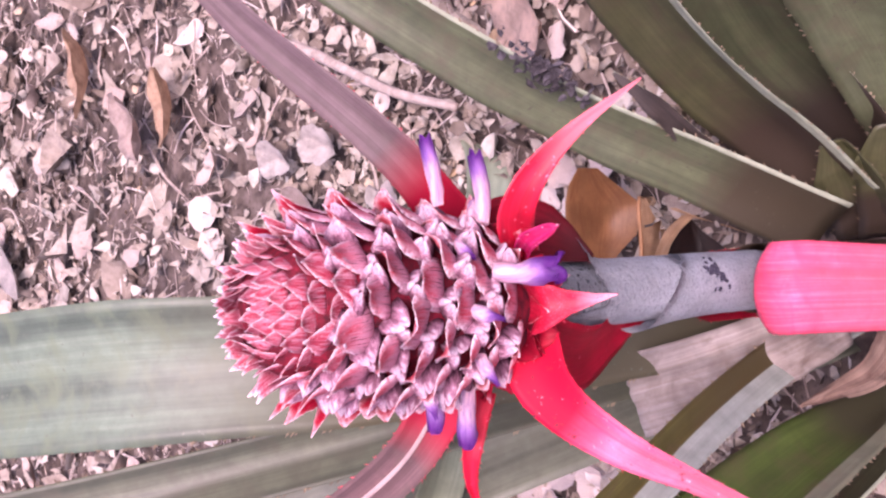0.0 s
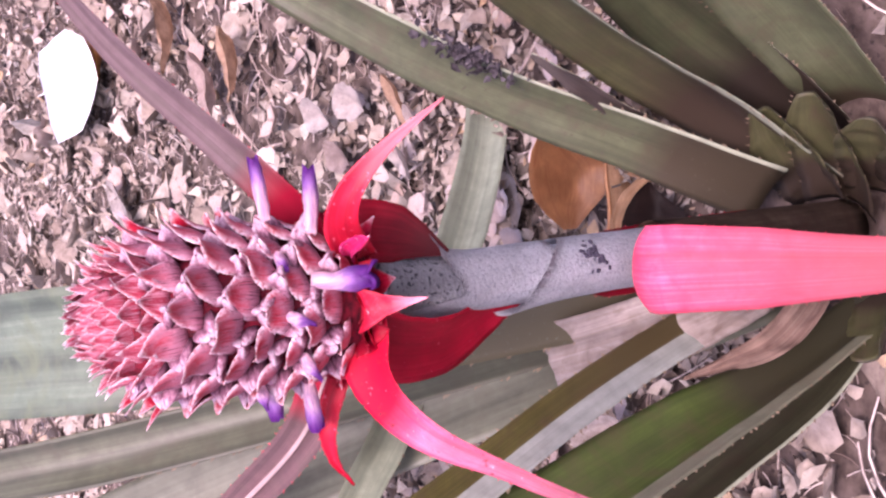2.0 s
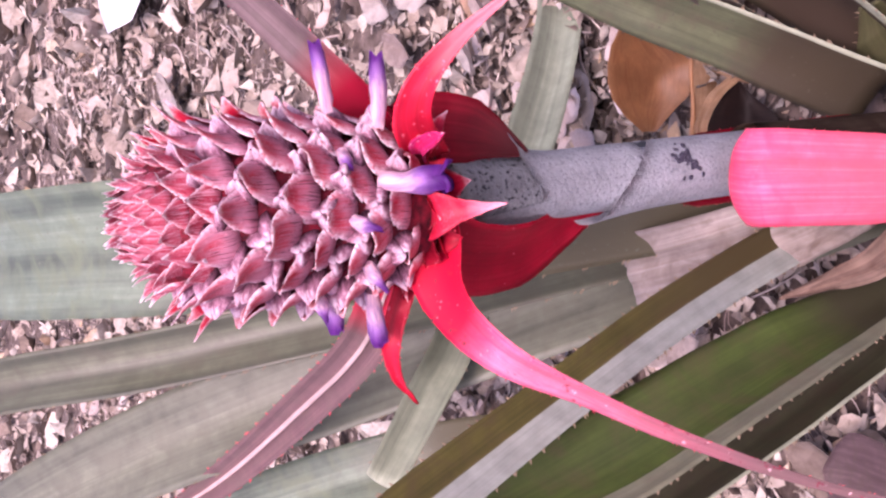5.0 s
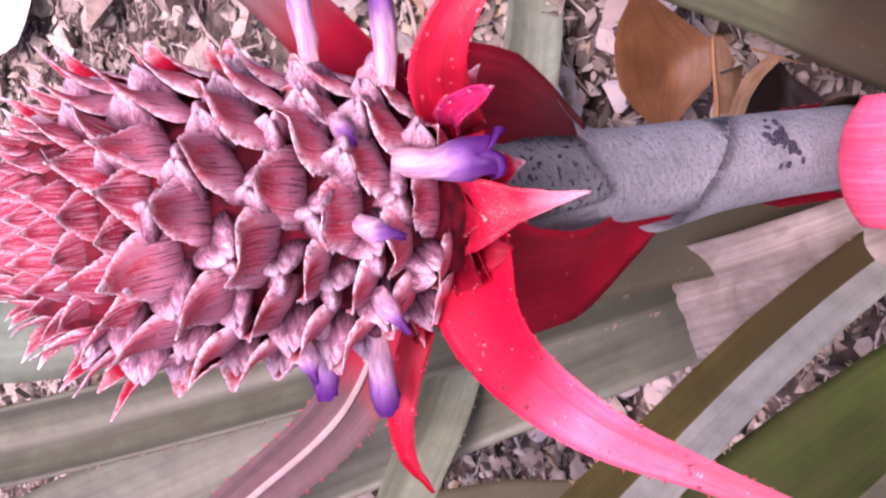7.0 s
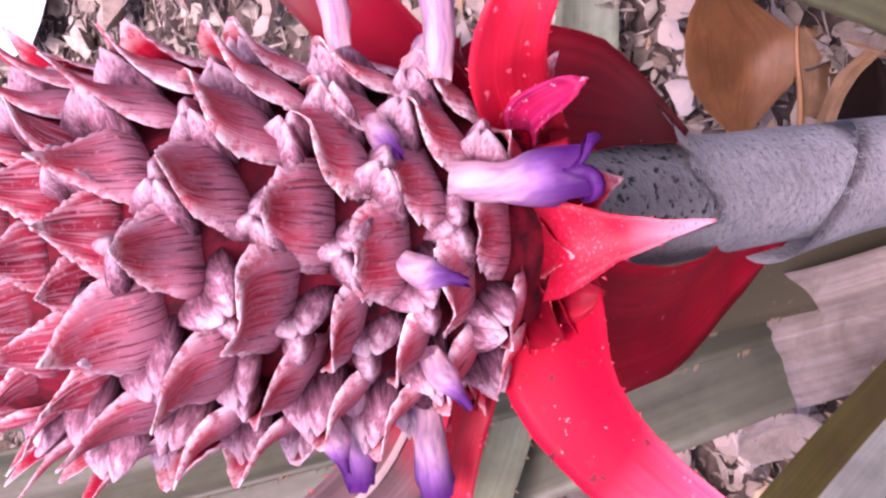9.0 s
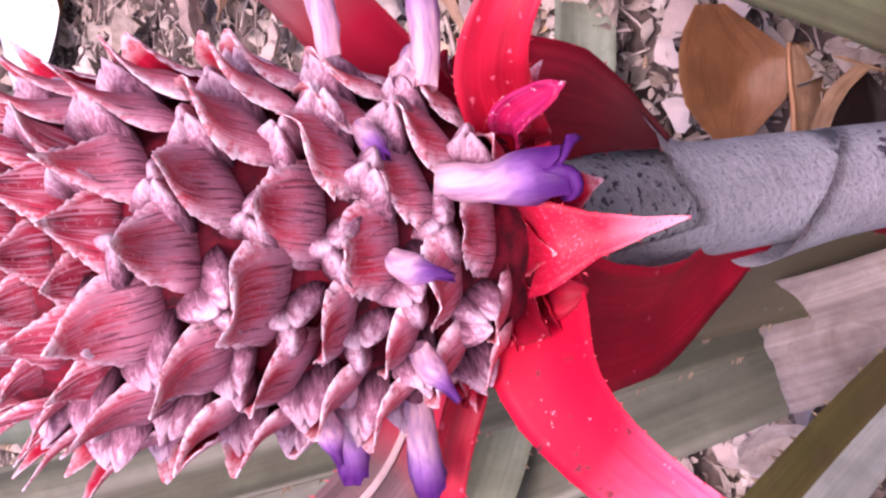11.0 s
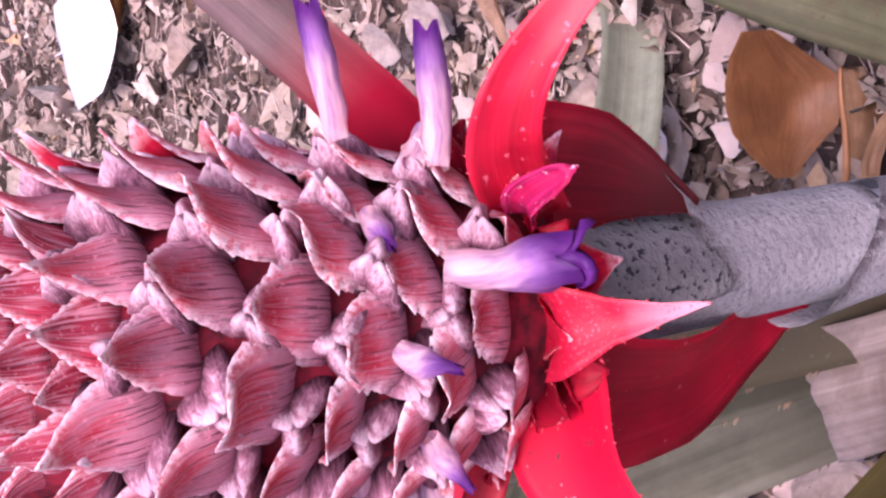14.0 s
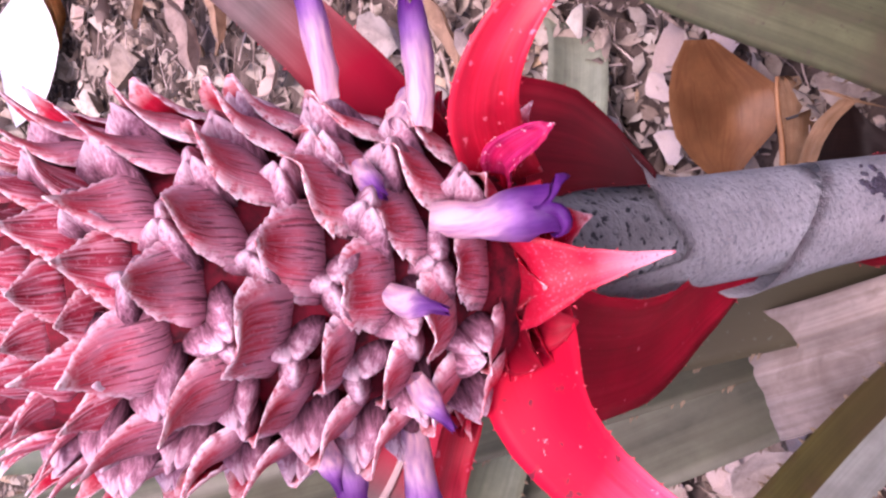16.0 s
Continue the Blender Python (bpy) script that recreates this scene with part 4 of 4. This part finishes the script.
def sepal_mesh(seed, height=0.0112):
    """Three keeled, hooded sepals that lean together, pointed and woolly."""
    rnd = random.Random(seed + 500)
    bm = bmesh.new()
    high = bm.verts.layers.float.new("high")
    for cx, cy, turn, size in ((-0.0021, 0.0000, 205, 1.0), (0.0021, 0.0000, -25, rnd.uniform(0.88, 1.04)), (0.0, 0.0020, 90, rnd.uniform(0.85, 1.0))):
        rows, cols, grid = 9, 12, []
        t0 = radians(turn + rnd.uniform(-22, 22))
        lean = rnd.uniform(0.2, 0.55)
        for i in range(rows + 1):
            s = i / rows
            r = 0.0038 * size * (0.85 + 0.50 * s) * max(0.0, 1 - s ** 1.6) ** 0.95 + 0.0001
            ring = []
            for k in range(cols):
                a = 2 * math.pi * k / cols
                keel = 1 + 0.55 * max(0.0, math.cos(a)) ** 4 - 0.16 * max(0.0, -math.cos(a)) + 0.12 * noise.noise((math.cos(a) * 1.8 + seed, math.sin(a) * 1.8, s * 3))
                x, y = r * keel * math.cos(a), r * 0.74 * keel * math.sin(a)
                hook = -0.0016 * lean * s * s
                q = bm.verts.new((cx * (1 - 0.25 * s) + (x + hook) * math.cos(t0) - y * math.sin(t0), cy + (x + hook) * math.sin(t0) + y * math.cos(t0), s * height * size - 0.001))
                q[high] = s
                ring.append(q)
            grid.append(ring)
        for i in range(rows):
            for k in range(cols):
                bm.faces.new((grid[i][k], grid[i][(k + 1) % cols], grid[i + 1][(k + 1) % cols], grid[i + 1][k]))
        bm.faces.new(grid[-1])
    return finished("calyx", bm, (SEPAL,))


# kinds of bract from the foot of the head upwards: steep and short below, leaning and long above
SHIELD = [0.0072, 0.0076, 0.0077, 0.0076, 0.0071, 0.0057, 0.0034, 0.0016, 0.0002]
BLUNT = [0.0073, 0.0076, 0.0077, 0.0077, 0.0076, 0.0072, 0.0060, 0.0040, 0.0010]
SLIM = [0.0060, 0.0064, 0.0065, 0.0064, 0.0057, 0.0043, 0.0028, 0.0014, 0.0002]
YOUNG = [0.0060, 0.0068, 0.0070, 0.0066, 0.0054, 0.0038, 0.0024, 0.0012, 0.0002]
LOW = [bract_mesh(k, ((0.0058, 87), (0.0016, 46), (0.0062, 16 + 5 * (k % 3)), (0.0044, 44 + 8 * (k % 2))), SLIM if k % 2 else BLUNT, BRACT_RED if k % 3 == 0 else BRACT, 0.0030, -0.0062) for k in range(6)]
MIDDLE = [bract_mesh(k + 10, ((0.0060, 88), (0.0015, 42), (0.0088, 9 + 4 * (k % 3)), (0.0036, 44 + 7 * (k % 3))), SHIELD if k % 6 == 1 else BLUNT, BRACT, 0.0030, -0.0070) for k in range(6)]
SHOULDER = [bract_mesh(k + 20, ((0.0062, 88), (0.0015, 42), (0.0094, 10 + 3 * (k % 3)), (0.0052, 46 + 6 * (k % 3))), SHIELD if k % 3 == 1 else BLUNT, BRACT, 0.0029, -0.0070) for k in range(6)]
UPPER = [bract_mesh(k + 30, ((0.0060, 87), (0.0018, 42), (0.0086, 13 + 3 * (k % 3)), (0.0096, 44 + 6 * (k % 3))), SHIELD if k % 2 else YOUNG, BRACT, 0.0028, -0.0070, edge=0.7) for k in range(6)]
TIPS = [bract_mesh(k + 40, ((0.0058, 84), (0.0030, 46), (0.0070, 30 + 5 * k), (0.0068, 44 + 7 * k)), YOUNG, TUFT, 0.0028, edge=0.75, within=TUFT) for k in range(6)]
STERILE = [bract_mesh(k + 60, ((0.0050, 80), (0.0030, 62), (0.0060, 40 + 8 * k), (0.0060, 54 + 9 * k)), SHIELD if k % 2 else SLIM, RED_LEAF, 0.0026, -0.0050, edge=0.5) for k in range(4)]
SEPALS = [sepal_mesh(k) for k in range(5)]


def on_head(theta, z, out=0.0):
    """Place and turn on the head: x across, y up, z outward. theta from the side facing -y, towards +x."""
    a = radians(theta)
    n, t = Vector((math.sin(a), -math.cos(a), 0)), Vector((math.cos(a), math.sin(a), 0))
    slope = (core_radius(z + 0.003) - core_radius(z - 0.003)) / 0.006
    n2 = (n - Vector((0, 0, slope))).normalized()
    up = n2.cross(t)
    m = Matrix((t, up, n2)).transposed().to_4x4()
    m.translation = Vector((head_x(z), AY, z)) + n * (core_radius(z) + out)
    return m


THETA0, FIRST_Z, RISE, TURN = 28.5, 0.3276, 0.00095, 137.508


def dress_head():
    rnd = random.Random(8)
    z, i = FIRST_Z, 0
    spots = []
    while z > 0.2600:
        spots.append((i, z, 1.0))
        i, z = i - 1, z - RISE
    i, z = 1, FIRST_Z + RISE
    while z < 0.3620 and i < 300:
        grow = 1.0 if z < 0.332 else max(0.36, 1 - (z - 0.334) / 0.024 * 0.64)
        spots.append((i, z, grow))
        r = max(core_radius(z), 0.004)
        slope = abs(core_radius(z + 0.0015) - core_radius(z - 0.0015)) / 0.003
        z += RISE * (1.0 if z < 0.336 else 0.0175 / max(r, 0.0085)) * grow**1.7 / math.sqrt(1 + slope * slope)
        i += 1
    for i, z, grow in spots:
        m = on_head(THETA0 - TURN * i + rnd.gauss(0, 1.2), z)
        wob = pose(0, 0, 0, rnd.gauss(0, 3), rnd.gauss(0, 4), rnd.gauss(0, 5))
        if z < 0.2730:
            g = rnd.uniform(0.80, 1.0)
            child("floral_bract", rnd.choice(STERILE), m @ wob @ Matrix.Diagonal((g, g, g, 1)), head, "small crimson bract without a flower")
            continue
        if z > 0.3425:
            g = max(grow * 1.08, 0.42) * rnd.uniform(0.84, 1.18)
            child("floral_bract", rnd.choice(TIPS), m @ wob @ Matrix.Diagonal((g * 1.2, g * 1.05, g, 1)), head)
            continue
        kind = LOW if z < 0.279 else MIDDLE if z < 0.309 else SHOULDER if z < 0.3265 else UPPER
        g = 1.10 * rnd.uniform(0.94, 1.06) * (0.3 + 0.7 * grow) * (0.92 if z < 0.275 else 1.0)
        child("floral_bract", rnd.choice(kind), m @ wob @ Matrix.Diagonal((g, g, g, 1)), head)
        low = max(0.0, min(1.0, (0.318 - z) / 0.035))
        h = g * rnd.uniform(0.92, 1.08) * (0.90 + 0.04 * low)
        seat = pose(rnd.gauss(0, 0.0005), 0.0034 - 0.0004 * low, 0.0006 + 0.0008 * low, -24 + 2 * low + rnd.gauss(0, 6), rnd.gauss(0, 6), rnd.gauss(0, 14))
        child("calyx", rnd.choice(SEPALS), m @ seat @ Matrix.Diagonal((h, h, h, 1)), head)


dress_head()


def flower(name, base, tip, r, mouth=1.25, label="violet tubular flower"):
    bm = bmesh.new()
    uv = bm.loops.layers.uv.new("UVMap")
    b, t = Vector(base), Vector(tip)
    d = (t - b).normalized()
    bend = d.cross(Vector((0.3, 0.2, 0.9))).normalized() * (t - b).length * 0.06
    n = 9
    line = [b + (t - b) * (k / n) + bend * math.sin(math.pi * k / n) for k in range(n + 1)]
    rad = [r * (0.72 + 0.28 * math.sin(math.pi * 0.5 * min(1, k / 5))) * (1 + (mouth - 1) * max(0, (k - 5) / 4)) for k in range(n + 1)]
    if mouth > 1.3:
        # an open mouth of three rolled-back petals
        side = d.cross(Vector((0.3, 0.2, 0.9))).normalized()
        other = d.cross(side)
        rows = []
        for out, ahead in ((0.80, -0.30), (1.02, 0.40), (1.25, 0.90), (1.52, 1.15), (1.62, 0.95), (1.55, 0.75)):
            row = []
            for k in range(24):
                a = 2 * math.pi * k / 24
                lobe_at = abs(math.cos(1.5 * a + 0.5)) ** 0.7
                w = r * (0.85 + (out - 0.85) * (0.25 + 0.75 * lobe_at))
                row.append(bm.verts.new(t + side * math.cos(a) * w + other * math.sin(a) * w + d * r * ahead * (0.5 + lobe_at)))
            rows.append(row)
        for p, q in zip(rows[:-1], rows[1:]):
            for k in range(24):
                f = bm.faces.new((p[k], p[(k + 1) % 24], q[(k + 1) % 24], q[k]))
                for loop in f.loops:
                    loop[uv].uv = (0.97, k / 24)
    rings = tube(bm, line, rad, 12, 0, uv, cap=False)
    for k, v in enumerate(rings[-1]):
        v.co += d * r * 0.9 * abs(math.sin(1.5 * 2 * math.pi * k / 12)) - (v.co - t) * (0.10 + 0.35 * (k % 3 == 0))
    for v in bm.verts:
        v.co += Vector((noise.noise(v.co * 260), noise.noise(v.co * 260 + Vector((9, 0, 0))), noise.noise(v.co * 260 + Vector((0, 9, 0))))) * r * 0.22
    bmesh.ops.solidify(bm, geom=bm.faces[:], thickness=0.0004)
    return part(name, bm, PETAL, head, label)


flower("flower", (.020, .255, .2985), (.041, .260, .2995), .0026, 1.0)
flower("flower", (.014, .250, .283), (.036, .259, .2785), .0028, 1.0)
flower("flower", (-.0012, .2410, .2880), (-.0008, .2310, .2735), .0036, 1.45)
flower("flower", (-.034, .252, .302), (-.052, .258, .298), .0028, 1.1)
flower("flower", (-.040, .255, .286), (-.060, .262, .280), .0030, 1.15)
for bud_base, bud_tip in (((.0150, .2515, .2870), (.0215, .2610, .2770)), ((-.0120, .2385, .2995), (-.0148, .2320, .2935)), ((-.028, .2415, .2935), (-.0362, .2390, .2885)), ((.0085, .2455, .2985), (.0045, .2385, .2990)), ((-.0385, .2520, .3060), (-.0460, .2500, .3050))):
    flower("flower_bud", bud_base, bud_tip, .0025, 0.30, "closed violet flower bud")


def collar():
    """Ring of small red bracts at the foot of the head."""
    rnd = random.Random(31)
    count = 21
    for k in range(count):
        a = radians(360 / count * k + rnd.uniform(-6, 6))
        n, t = Vector((math.sin(a), -math.cos(a), 0)), Vector((math.cos(a), math.sin(a), 0))
        o = Vector((AX, AY, 0.2590 + rnd.uniform(-0.002, 0.004)))
        reach = rnd.uniform(0.005, 0.011) if math.cos(a) > 0.8 else rnd.uniform(0.008, 0.014)
        pts = [o + n * 0.014, o + n * 0.022 + Vector((0, 0, 0.003)), o + n * (0.022 + reach * 0.6) + Vector((0, 0, 0.004)), o + n * (0.022 + reach) + Vector((0, 0, rnd.uniform(-0.002, 0.007))) + t * rnd.uniform(-0.003, 0.003)]
        strap("bract", plant, pts, [.0060, .0070, .0050, .0003], Vector((0, 0, 1)) + n * 0.3, [rnd.choice((RED_LEAF, RED_DULL))], .4, 0.0006, 12, 6, 0.0006, 0.003, RED_SPINE, "small crimson collar bract", 0.0006, 80 + k)


collar()


# ---- things on the ground ----
def white_sheet():
    """Bleached leaf with straight-cut sides."""
    rim = [(-0.080, 0.070), (-0.062, -0.075), (0.004, -0.145), (0.060, -0.118), (0.078, -0.020), (0.055, 0.120), (0.020, 0.152)]
    bm = bmesh.new()
    mid = bm.verts.new((0, 0, 0.020))
    outer = [bm.verts.new((x, y, 0.012 + 0.05 * abs(x) + 0.004 * (k % 2))) for k, (x, y) in enumerate(rim)]
    for k in range(len(rim)):
        bm.faces.new((mid, outer[k], outer[(k + 1) % len(rim)]))
    bmesh.ops.subdivide_edges(bm, edges=bm.edges[:], cuts=2, use_grid_fill=True)
    for v in bm.verts:
        v.co.z += 0.003 * noise.noise(v.co * 30)
    bmesh.ops.solidify(bm, geom=bm.faces[:], thickness=0.0008)
    ob = part("bleached_leaf", bm, PAPER)
    rib = bmesh.new()
    tube(rib, [(0.012 - 0.002 * k, -0.140 + 0.028 * k, 0.0215 - 0.0004 * abs(k - 5)) for k in range(11)], [0.0022 - 0.00012 * k for k in range(11)], 6)
    part("midrib", rib, PAPER, ob)
    ob.matrix_basis = pose(0.11, 1.468, 0.022, 0, 0, 0) @ Matrix.Diagonal((0.94, 0.94, 1, 1))
    return tagged(ob, "large bleached white leaf lying on the litter", "leaf", "fallen leaves")


white_sheet()
dry_leaf("fallen_leaf", (.149, 1.374, .012), .085, 173, ORANGE_LEAF, "ragged orange-brown dry leaf on the litter", .38, .5, .5, (8, 6), 2)
dry_leaf("fallen_leaf", (-.048, 1.318, .014), .11, -124, CREAM_LEAF, "pale pointed dry leaf on the litter", .3, .3, .2, (14, 0), 3)
dry_leaf("fallen_leaf", (.065, .631, .018), .050, -157, TAN_LEAF, "tan lens-shaped dry leaf on the litter", .24, .4, .4, (20, 10), 4)
dry_leaf("fallen_leaf", (.066, .706, .016), .040, -110, CREAM_LEAF, "cream dry leaf on the litter", .36, .5, .6, (0, 12), 5)
dry_leaf("fallen_leaf", (.11, .934, .018), .078, -172, TAN_LEAF, "long tan dry leaf on the litter", .26, .6, .6, (18, 0), 6)
dry_leaf("fallen_leaf", (.022, .732, .016), .045, -103, FALLEN, "small brown dry leaf on the litter", .3, .5, .5, (10, 0), 7)
dry_leaf("fallen_leaf", (.138, .482, .026), .078, -108, PEACH_LEAF, "broad pale peach dry leaf behind the plant", .42, .30, .2, (24, -18), 8)
dry_leaf("fallen_leaf", (.156, 1.098, .02), .10, -165, TAN_LEAF, "long tan dry leaf on the litter", .26, .5, .5, (22, 0), 9)
dry_leaf("fallen_leaf", (.096, .996, .02), .09, -142, FALLEN, "long brown dry leaf on the litter", .26, .5, .6, (16, 0), 10)
dry_leaf("fallen_leaf", (.058, .762, .02), .044, -109, CREAM_LEAF, "cream dry leaf on the litter", .34, .4, .4, (14, 8), 11)
dry_leaf("fallen_leaf", (.022, .627, .02), .036, -142, CREAM_LEAF, "cream dry leaf on the litter", .36, .5, .5, (24, 8), 12)
dry_leaf("fallen_leaf", (.049, .599, .02), .038, -147, FALLEN, "brown dry leaf on the litter", .32, .5, .5, (24, 8), 13)
dry_leaf("fallen_leaf", (-.585, 2.716, .02), .11, -161, CREAM_LEAF, "whitish dry leaf on the litter", .34, .2, .2, (30, 0), 14)
dry_leaf("fallen_leaf", (-.176, .262, .016), .06, -94, MAUVE_DEAD, "dull purple fallen leaf under the plant", .4, .3, .3, (0, 10), 15)
dry_leaf("fallen_leaf", (-.133, .395, .03), .045, -63, CREAM_LEAF, "white curled dry leaf between the green leaves", .22, 1.0, .8, (20, 20), 16)

# rusty curled leaf and its dark neighbour, caught at the foot of the plant
def lobe(name, parent, edge_a, edge_b, span, rise, mat, label="", seed=0):
    """Half of a curled leaf: between two edges given along the midrib; rise(v) lifts it towards its open side."""
    rows, cols = 18, 12
    bm = bmesh.new()
    uv = bm.loops.layers.uv.new("UVMap")
    grid = []
    for i in range(rows + 1):
        s = i / rows
        u = span[0] + (span[1] - span[0]) * s
        a, b = at_share(edge_a, s), at_share(edge_b, s)
        grid.append([bm.verts.new((u, a + (b - a) * j / cols, rise(u, a + (b - a) * j / cols) + 0.0010 * noise.noise((u * 90, j * 0.4, seed)))) for j in range(cols + 1)])
    for i in range(rows):
        for j in range(cols):
            f = bm.faces.new((grid[i][j], grid[i][j + 1], grid[i + 1][j + 1], grid[i + 1][j]))
            for loop, q in zip(f.loops, ((i, j), (i, j + 1), (i + 1, j + 1), (i + 1, j))):
                loop[uv].uv = (q[1] / cols, q[0] / rows)
    bmesh.ops.solidify(bm, geom=bm.faces[:], thickness=0.0005)
    return part(name, bm, mat, parent, label)


def curled_leaf():
    ob = empty("curled_leaf", (0, 0, 0), "rusty brown curled dry leaf at the foot of the plant", "leaf")
    ob["group"] = "fallen leaves"
    across = Vector((0, 0.722, 0.692))
    m = Matrix((Vector((1, 0, 0)), across, Vector((1, 0, 0)).cross(across))).transposed().to_4x4()
    m.translation = (0.0036, 0.4023, 0.0147)
    ob.matrix_basis = m
    lobe("blade", ob, (0.019, 0.011, 0.002, 0.0, 0.001, 0.013, 0.025), (0.026, 0.035, 0.041, 0.043, 0.043, 0.041, 0.036), (-0.021, 0.036), lambda u, v: 0.021 * (v / 0.043) ** 2 + 0.010 * max(0.0, (u - 0.012) / 0.024) ** 2 - 0.006 * math.exp(-((v - 0.020) / 0.010) ** 2 - ((u - 0.006) / 0.014) ** 2), RUST)
    lobe("blade", ob, (0.0, 0.0, 0.0, 0.0, 0.0), (-0.006, -0.013, -0.016, -0.014, -0.004), (-0.019, 0.020), lambda u, v: -0.012 * (v / 0.016) ** 2, RUST_PALE, "paler brown half of the dry leaf", 3)
    bm = bmesh.new()
    tube(bm, [(-0.024 + 0.0055 * k, -0.0008 * math.sin(k * 0.7), 0.0008) for k in range(9)], [0.0017 - 0.0001 * k for k in range(9)], 8)
    part("midrib", bm, RUST, ob, "straight brown midrib")
    dark = empty("curled_leaf", (0, 0, 0), "dark brown hollow dry leaf at the foot of the plant", "leaf")
    dark["group"] = "fallen leaves"
    m = m.copy()
    m.translation = (-0.002, 0.361, 0.026)
    dark.matrix_basis = m
    # inside of the curl, coloured as dark as its shade
    lobe("hollow", dark, (-0.030, -0.030, -0.026, -0.020, -0.010, -0.004), (0.012, 0.013, 0.012, 0.009, 0.004, 0.000), (-0.024, 0.013), lambda u, v: -0.014 + 0.010 * abs(v + 0.008) / 0.02, HOLLOW_SHADE, "hollow of the leaf, its shade painted in")
    lobe("rim", dark, (0.011, 0.012, 0.011, 0.008, 0.003, -0.006), (0.016, 0.018, 0.018, 0.015, 0.011, 0.002), (-0.024, 0.015), lambda u, v: -0.002 - 10 * (v - 0.014) ** 2, RUST_PALE, "tan rolled rim", 5)
    lobe("rim", dark, (-0.034, -0.020, -0.006, 0.006), (-0.034, -0.022, -0.002, 0.010), (0.004, 0.019), lambda u, v: 0.0, RUST_PALE, "tan rolled rim", 6)


curled_leaf()


def dry_stick(points, r, mat, label):
    bm = bmesh.new()
    line = spline(points, 14)
    tube(bm, line, [r * (1.05 - 0.35 * k / 14) * (1 + 0.12 * noise.noise((k * 0.7, r * 900, 0))) for k in range(15)], 8)
    return tagged(part("twig", bm, mat), label, "twig", "twigs")


dry_stick([(.16, .80, .012), (.135, .71, .022), (.10, .62, .02), (.085, .56, .012)], .0045, TWIG, "thick grey twig lying on the litter")
dry_stick([(.05, .47, .006), (.01, .455, .016), (-.015, .44, .02)], .0016, TWIG, "thin pale stalk on the litter")
_rnd = random.Random(77)
for _ in range(70):
    x, y, a, l = _rnd.uniform(-.45, .25), .42 + 1.1 * _rnd.random() ** 1.3, _rnd.uniform(0, 6.28), _rnd.uniform(.03, .085)
    if abs((y - .495) - (x - 0) * 1.0) < .07 and y < .62:
        continue
    p, q, b = Vector((x, y, ground_height(x, y) + .014)), Vector((math.cos(a), math.sin(a), _rnd.uniform(-.12, .12))) * l, Vector((-math.sin(a), math.cos(a), .2)) * l * _rnd.uniform(-.15, .15)
    dry_stick([p - q * .5, p + b, p + q * .5], _rnd.uniform(.0007, .0017), TWIG, "thin dry stalk lying on the litter")

# pale strap leaf that leans up from the litter behind the stalk
pale = empty("strap_leaf", (0, 0, 0), "pale green strap leaf leaning up from the litter", "leaf")
strap("blade", pale, [(.075, .57, -.012), (.042, .535, .008), (-.02, .475, .07), (-.102, .402, .163), (-.130, .38, .198), (-.158, .36, .233)], [.013, .0145, .0150, .0108, .0102, .0085], (.2, -.75, .6), [STRAP_PALE, PALE_UNDER], .45, 0.0016, 40, 8, 0.0015, 0.008, None, "", 0.0008, 90)


def crumbs():
    """Clot of dried petals caught on a leaf."""
    rnd = random.Random(6)
    verts, faces = [], []
    for _ in range(150):
        u, v = rnd.gauss(0, 0.5), rnd.gauss(0, 0.45)
        size = rnd.uniform(0.003, 0.009)
        c = Vector((.0825, .357, .1375)) + Vector((-.012, -.006, -.020)) * u + Vector((.005, -.007, .0)) * v + Vector((-.55, -.55, .62)) * rnd.uniform(-0.001, 0.004)
        tv, tf = rnd.choice(CHIPS)
        m = Matrix.Translation(c) @ Euler([rnd.uniform(0, 6.28) for _ in range(3)]).to_matrix().to_4x4() @ Matrix.Diagonal((size, size * 0.8, size, 1))
        base = len(verts)
        verts += [(m @ Vector(p))[:] for p in tv]
        faces += [tuple(base + k for k in f) for f in tf]
    me = bpy.data.meshes.new("dried_petals")
    me.from_pydata(verts, [], faces)
    me.materials.append(CRUMB)
    return tagged(new("dried_petals", me), "dark clot of dried petals caught on a green leaf", "plant debris", kind="stuff")


crumbs()
